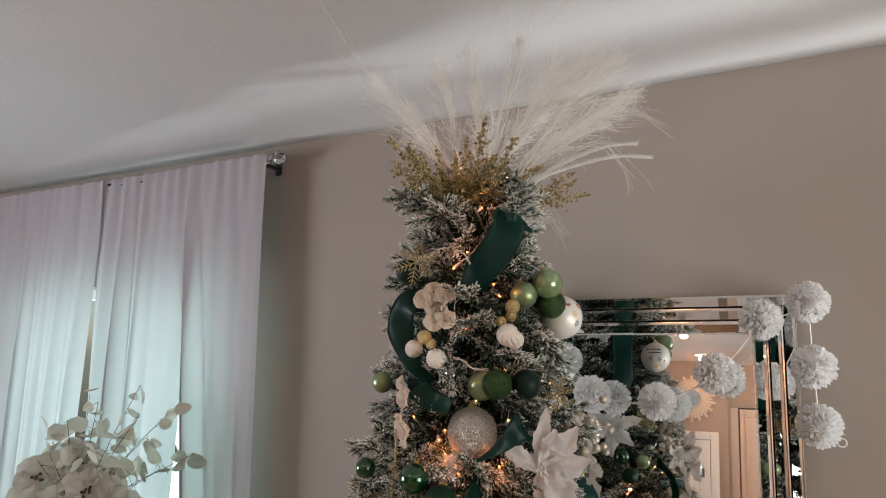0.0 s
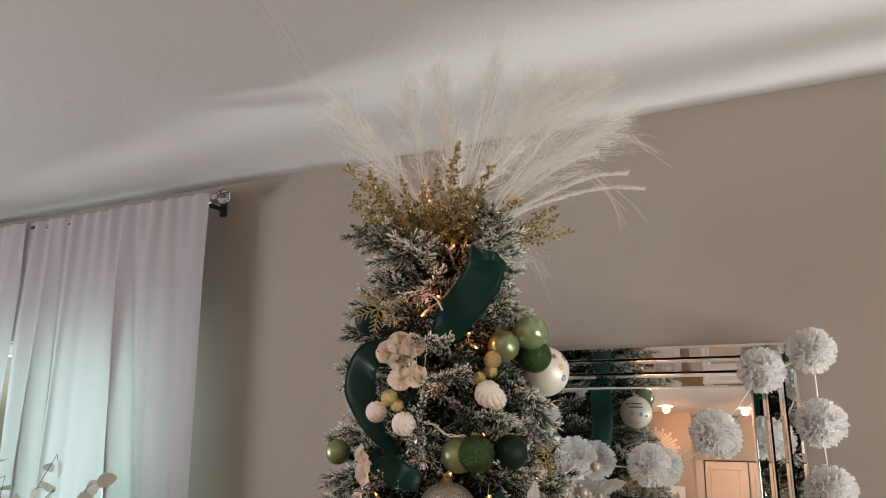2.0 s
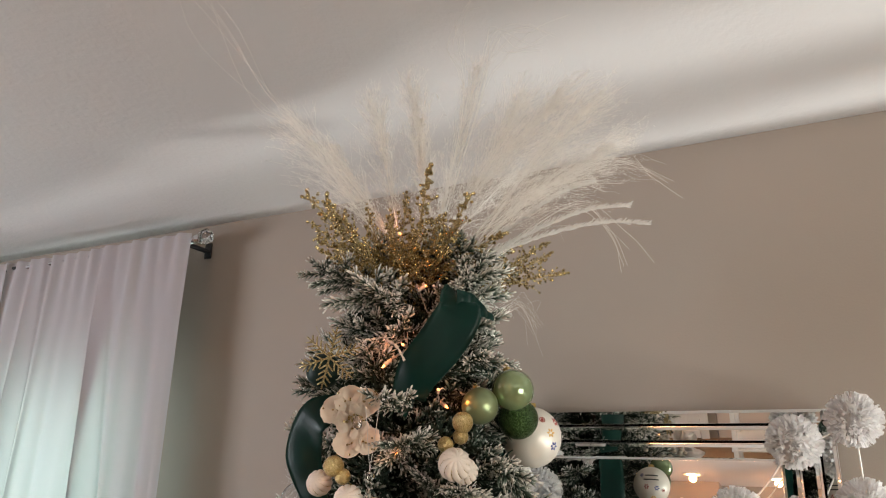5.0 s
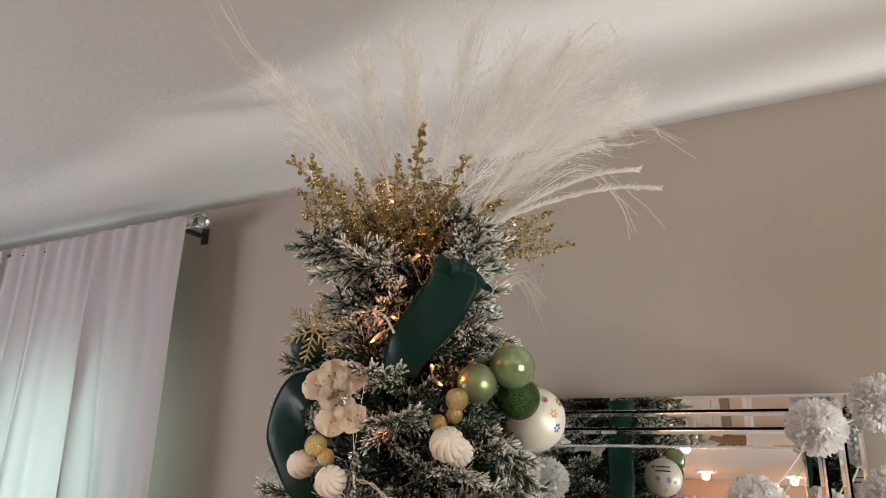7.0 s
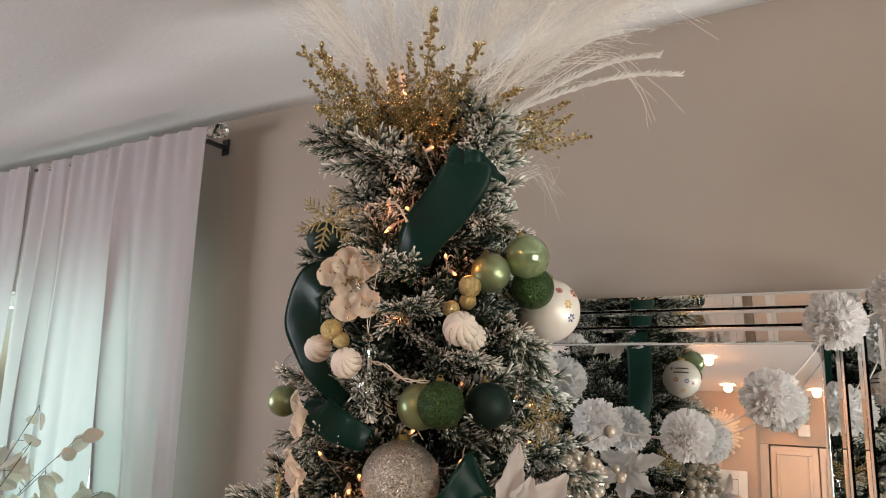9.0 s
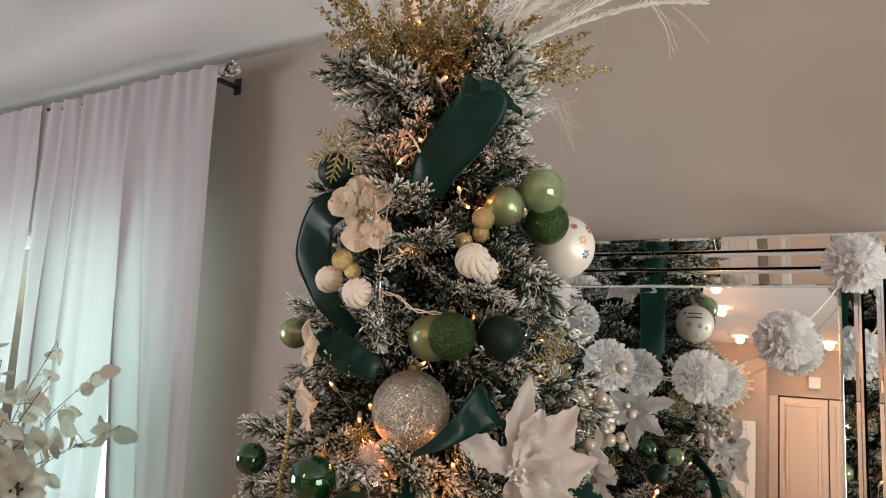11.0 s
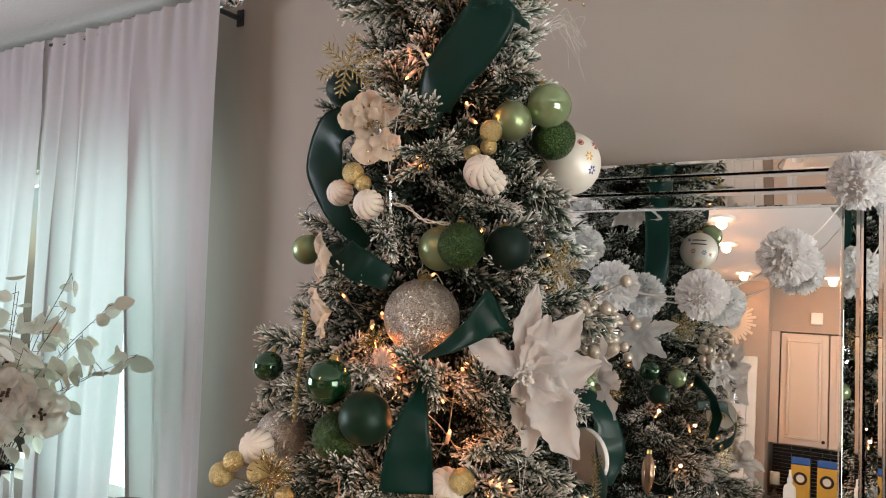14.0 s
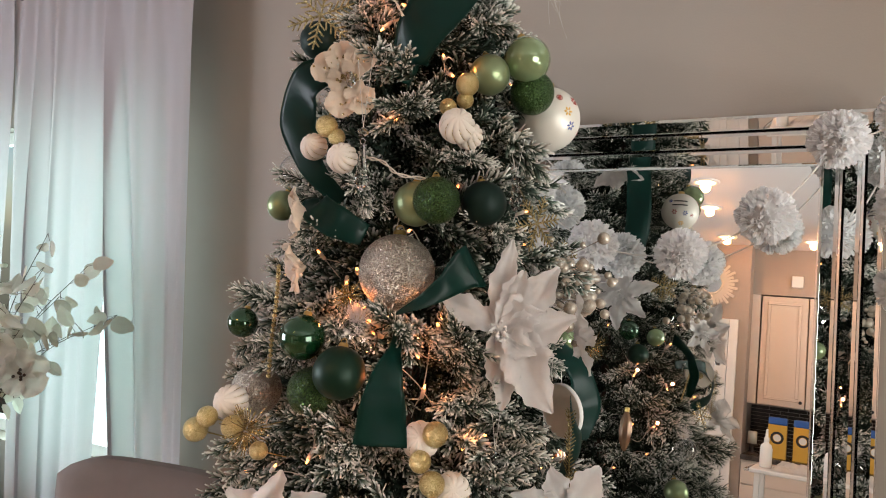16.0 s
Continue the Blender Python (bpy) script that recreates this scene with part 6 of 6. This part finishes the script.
for pts in ([(-0.69, 1.40, 1.845), (-0.665, 1.366, 1.838), (-0.640, 1.368, 1.832), (-0.620, 1.376, 1.816), (-0.600, 1.41, 1.813)], [(-0.69, 1.43, 2.068), (-0.672, 1.402, 2.067), (-0.655, 1.402, 2.058), (-0.644, 1.41, 2.036)]):
    for k in range(2):
        wire = bmesh.new()
        tube(wire, [c + Vector((0, 0, 0.0018 * math.sin(i * 0.9 + k * math.pi))) + Vector((0, -0.0018 * math.cos(i * 0.9 + k * math.pi), 0)) for i, (c, _) in enumerate(catmull(pts, 24))], 0.0011, segs=5)
        part("wire", wire, M_WIRE, lights)

# the warm glow of the nearest bulbs
for n, p in enumerate([BULBS[i] for i in (0, 1, 2, 3, 5, 7, 9, 11, 12, 13, 16, 17, 18, 20, 23, 24, 37, 41, 45, 48)]):
    d = bpy.data.lights.new("bulb_glow", "POINT")
    d.energy, d.color, d.shadow_soft_size = 0.03 if n < 2 else 0.05, (1.0, 0.29, 0.10), 0.004
    o = new("bulb_glow", d)
    o.location = Vector(p) - outward(p) * 0.012 + Vector((0, 0, 0.013))

# ---- dining chair ----
chair = thing("dining_chair", "grey velvet dining chair with a rounded upholstered back", "chair", pose(-1.60, 1.745, 0, 0, 0, 22))


def cushion(w, d, h, top_curve, seg=14):
    """An upholstered panel w wide, d deep, h high; its upper corners rounded."""
    bm = bmesh.new()
    put_box(bm, -w / 2, w / 2, -d / 2, d / 2, 0, h)
    bmesh.ops.subdivide_edges(bm, edges=bm.edges[:], cuts=seg, use_grid_fill=True)
    for v in bm.verts:
        u = v.co.x / (w / 2)
        t = v.co.z / h
        if top_curve:
            v.co.z -= t ** 6 * (top_curve * (abs(u) ** 5) + 0.018 * u)
            v.co.y += 0.03 * (u * u) * -1
        e = max(abs(u) ** 8, t ** 14)
        v.co.y *= 1 - 0.55 * e
    return bm


BACKREST = part("backrest", cushion(0.50, 0.10, 0.70, 0.055), M_CHAIR, chair, smooth=True)
BACKREST.matrix_local = pose(0, 0.0, 0.445, -6, 0, 0)
SEAT = part("seat", box_bm(-0.25, 0.25, -0.50, -0.055, 0.36, 0.48, 0.03), M_CHAIR, chair, smooth=True)
for sx in (-0.21, 0.21):
    for sy in (-0.46, -0.02):
        bm = bmesh.new()
        tube(bm, [(sx, sy, 0.37 if sy < -0.1 else 0.46), (sx * 1.05, sy + (0.02 if sy > -0.1 else -0.01), 0.0)], 0.022, 0.014, 8)
        part("leg", bm, M_DARKWOOD, chair)

# ---- flowers by the window ----
table = thing("dining_table", "dark wooden dining table beside the window", "table", pose(-2.85, 1.35, 0))
part("tabletop", box_bm(-0.6, 0.6, -0.65, 0.65, 0.72, 0.76, 0.01), M_DARKWOOD, table)
for sx in (-0.5, 0.5):
    for sy in (-0.55, 0.55):
        part("leg", box_bm(sx - 0.035, sx + 0.035, sy - 0.035, sy + 0.035, 0, 0.72, 0.005), M_DARKWOOD, table)
VX, VY = -2.42, 1.78
vase = thing("vase", "tall clear glass vase on the table", "vase", pose(VX, VY, 0.761))
bm = bmesh.new()
revolve(bm, [(0, 0), (0.055, 0), (0.06, 0.01), (0.052, 0.18), (0.045, 0.34), (0.05, 0.37), (0.047, 0.37), (0.042, 0.34), (0.049, 0.18), (0.055, 0.015), (0, 0.012)], 28)
g = part("glass", bm, M_GLASS, vase, smooth=True)
bouquet = thing("flower_arrangement", "white orchids and silver-dollar branches in the vase", "flower arrangement", pose(VX, VY, 0.0))


def leaf_mesh(seed):
    bm = bmesh.new()
    rnd = random.Random(seed)
    c = bm.verts.new((0, 0, 0))
    ring = []
    for k in range(12):
        a = 2 * math.pi * k / 12
        r = 0.5 * (1 + 0.06 * math.sin(3 * a + seed))
        x = 0.5 + r * math.cos(a) * (1.16 if k == 0 else 1.0)
        y = 0.38 * math.sin(a) * (1.15 - 0.3 * x)
        ring.append(bm.verts.new((x, y, 0.10 * y * y * 3 + 0.08 * math.sin(2.5 * x + seed))))
    bm.verts.remove(c)
    c = bm.verts.new((0.5, 0, -0.03))
    for k in range(12):
        bm.faces.new((c, ring[k], ring[(k + 1) % 12]))
    bmesh.ops.solidify(bm, geom=bm.faces[:], thickness=0.012)
    me = bpy.data.meshes.new("leaf")
    bm.to_mesh(me)
    bm.free()
    return me


LEAVES = [leaf_mesh(s) for s in range(4)]
rnd = random.Random(31)
# branch ends, from the vase's foot; the last number is the count of leaves
STEMS = [(0.32, 0.24, 1.47, 12), (0.20, -0.05, 1.50, 14), (0.0, -0.12, 1.48, 14), (0.12, 0.05, 1.42, 14), (-0.1, -0.1, 1.45, 14), (0.22, 0.2, 1.62, 12)]
STEMS += [(0.32, 0.24, 1.47, 11), (0.17, 0.10, 1.72, 10), (0.24, 0.05, 1.62, 11), (-0.05, 0.05, 1.68, 10), (-0.20, -0.02, 1.58, 11), (0.05, -0.10, 1.60, 11), (0.26, 0.14, 1.42, 10), (-0.30, 0.05, 1.50, 10), (0.14, 0.16, 1.52, 10), (-0.12, 0.15, 1.50, 9), (0.10, -0.02, 1.66, 9)]
for x, y, z, n in STEMS:
    a, b = Vector((0, 0, 1.06)), Vector((x, y, z))
    mid = a.lerp(b, 0.5) + Vector((-0.1 * x, -0.1 * y, 0.06))
    cs = catmull([Vector((0, 0, 0.80)), a, mid, b], 22)
    stems = bmesh.new()
    tube(stems, [c for c, _ in cs], 0.0022, 0.0010, 5)
    for k in range(n):
        i = 10 + int(12 * (k + 1) / n)
        c, _ = cs[min(i, 22)]
        d = Vector((rnd.gauss(0, 1), rnd.gauss(0, 1), rnd.gauss(0.2, 0.8))).normalized()
        t = c + d * rnd.uniform(0.012, 0.035)
        tube(stems, [c, t], 0.0009, segs=4)
        o = link_mesh("leaf", LEAVES[k % 4], M_LEAF, bouquet)
        side = d.orthogonal()
        q = Matrix((d, side.normalized(), d.cross(side).normalized())).transposed().to_4x4()
        o.matrix_local = Matrix.Translation(t) @ q @ Matrix.Rotation(rnd.uniform(0, 6.28), 4, "X") @ Matrix.Scale(rnd.uniform(0.044, 0.076), 4)
    part("stem", stems, M_BARK, bouquet, "thin dark twig")
for k, (x, y, z) in enumerate(((0.13, -0.05, 1.36), (0.02, -0.12, 1.28), (-0.12, -0.08, 1.38), (0.20, 0.02, 1.30), (-0.02, 0.0, 1.44), (0.10, -0.08, 1.25), (-0.22, -0.04, 1.30))):
    bm = bmesh.new()
    for q, (ang, ln, wd) in enumerate(((90, 0.055, 0.05), (18, 0.055, 0.062), (162, 0.055, 0.062), (234, 0.05, 0.045), (306, 0.05, 0.045))):
        petal(bm, radians(ang), ln, wd, 0.2, 0.4, k * 9 + q, 0.2)
    bmesh.ops.solidify(bm, geom=bm.faces[:], thickness=0.0008)
    o = part("blossom", bm, M_ORCHID, bouquet, "white silk orchid blossom", True)
    o.matrix_local = align((x, y, z), (0.75 + rnd.uniform(-0.3, 0.2), -0.6 + rnd.uniform(-0.2, 0.2), 0.2 + rnd.uniform(-0.2, 0.3)), rnd.uniform(0, 6)) @ Matrix.Scale(rnd.uniform(1.2, 1.6), 4)
    bm = bmesh.new()
    for j in range(7):
        bmesh.ops.create_icosphere(bm, subdivisions=1, radius=0.004, matrix=Matrix.Translation((rnd.gauss(0, 0.006), rnd.gauss(0, 0.006), 0.008 + rnd.uniform(0, 0.008))))
    e = part("flower_heart", bm, M_BARK, o, "dark flower heart")
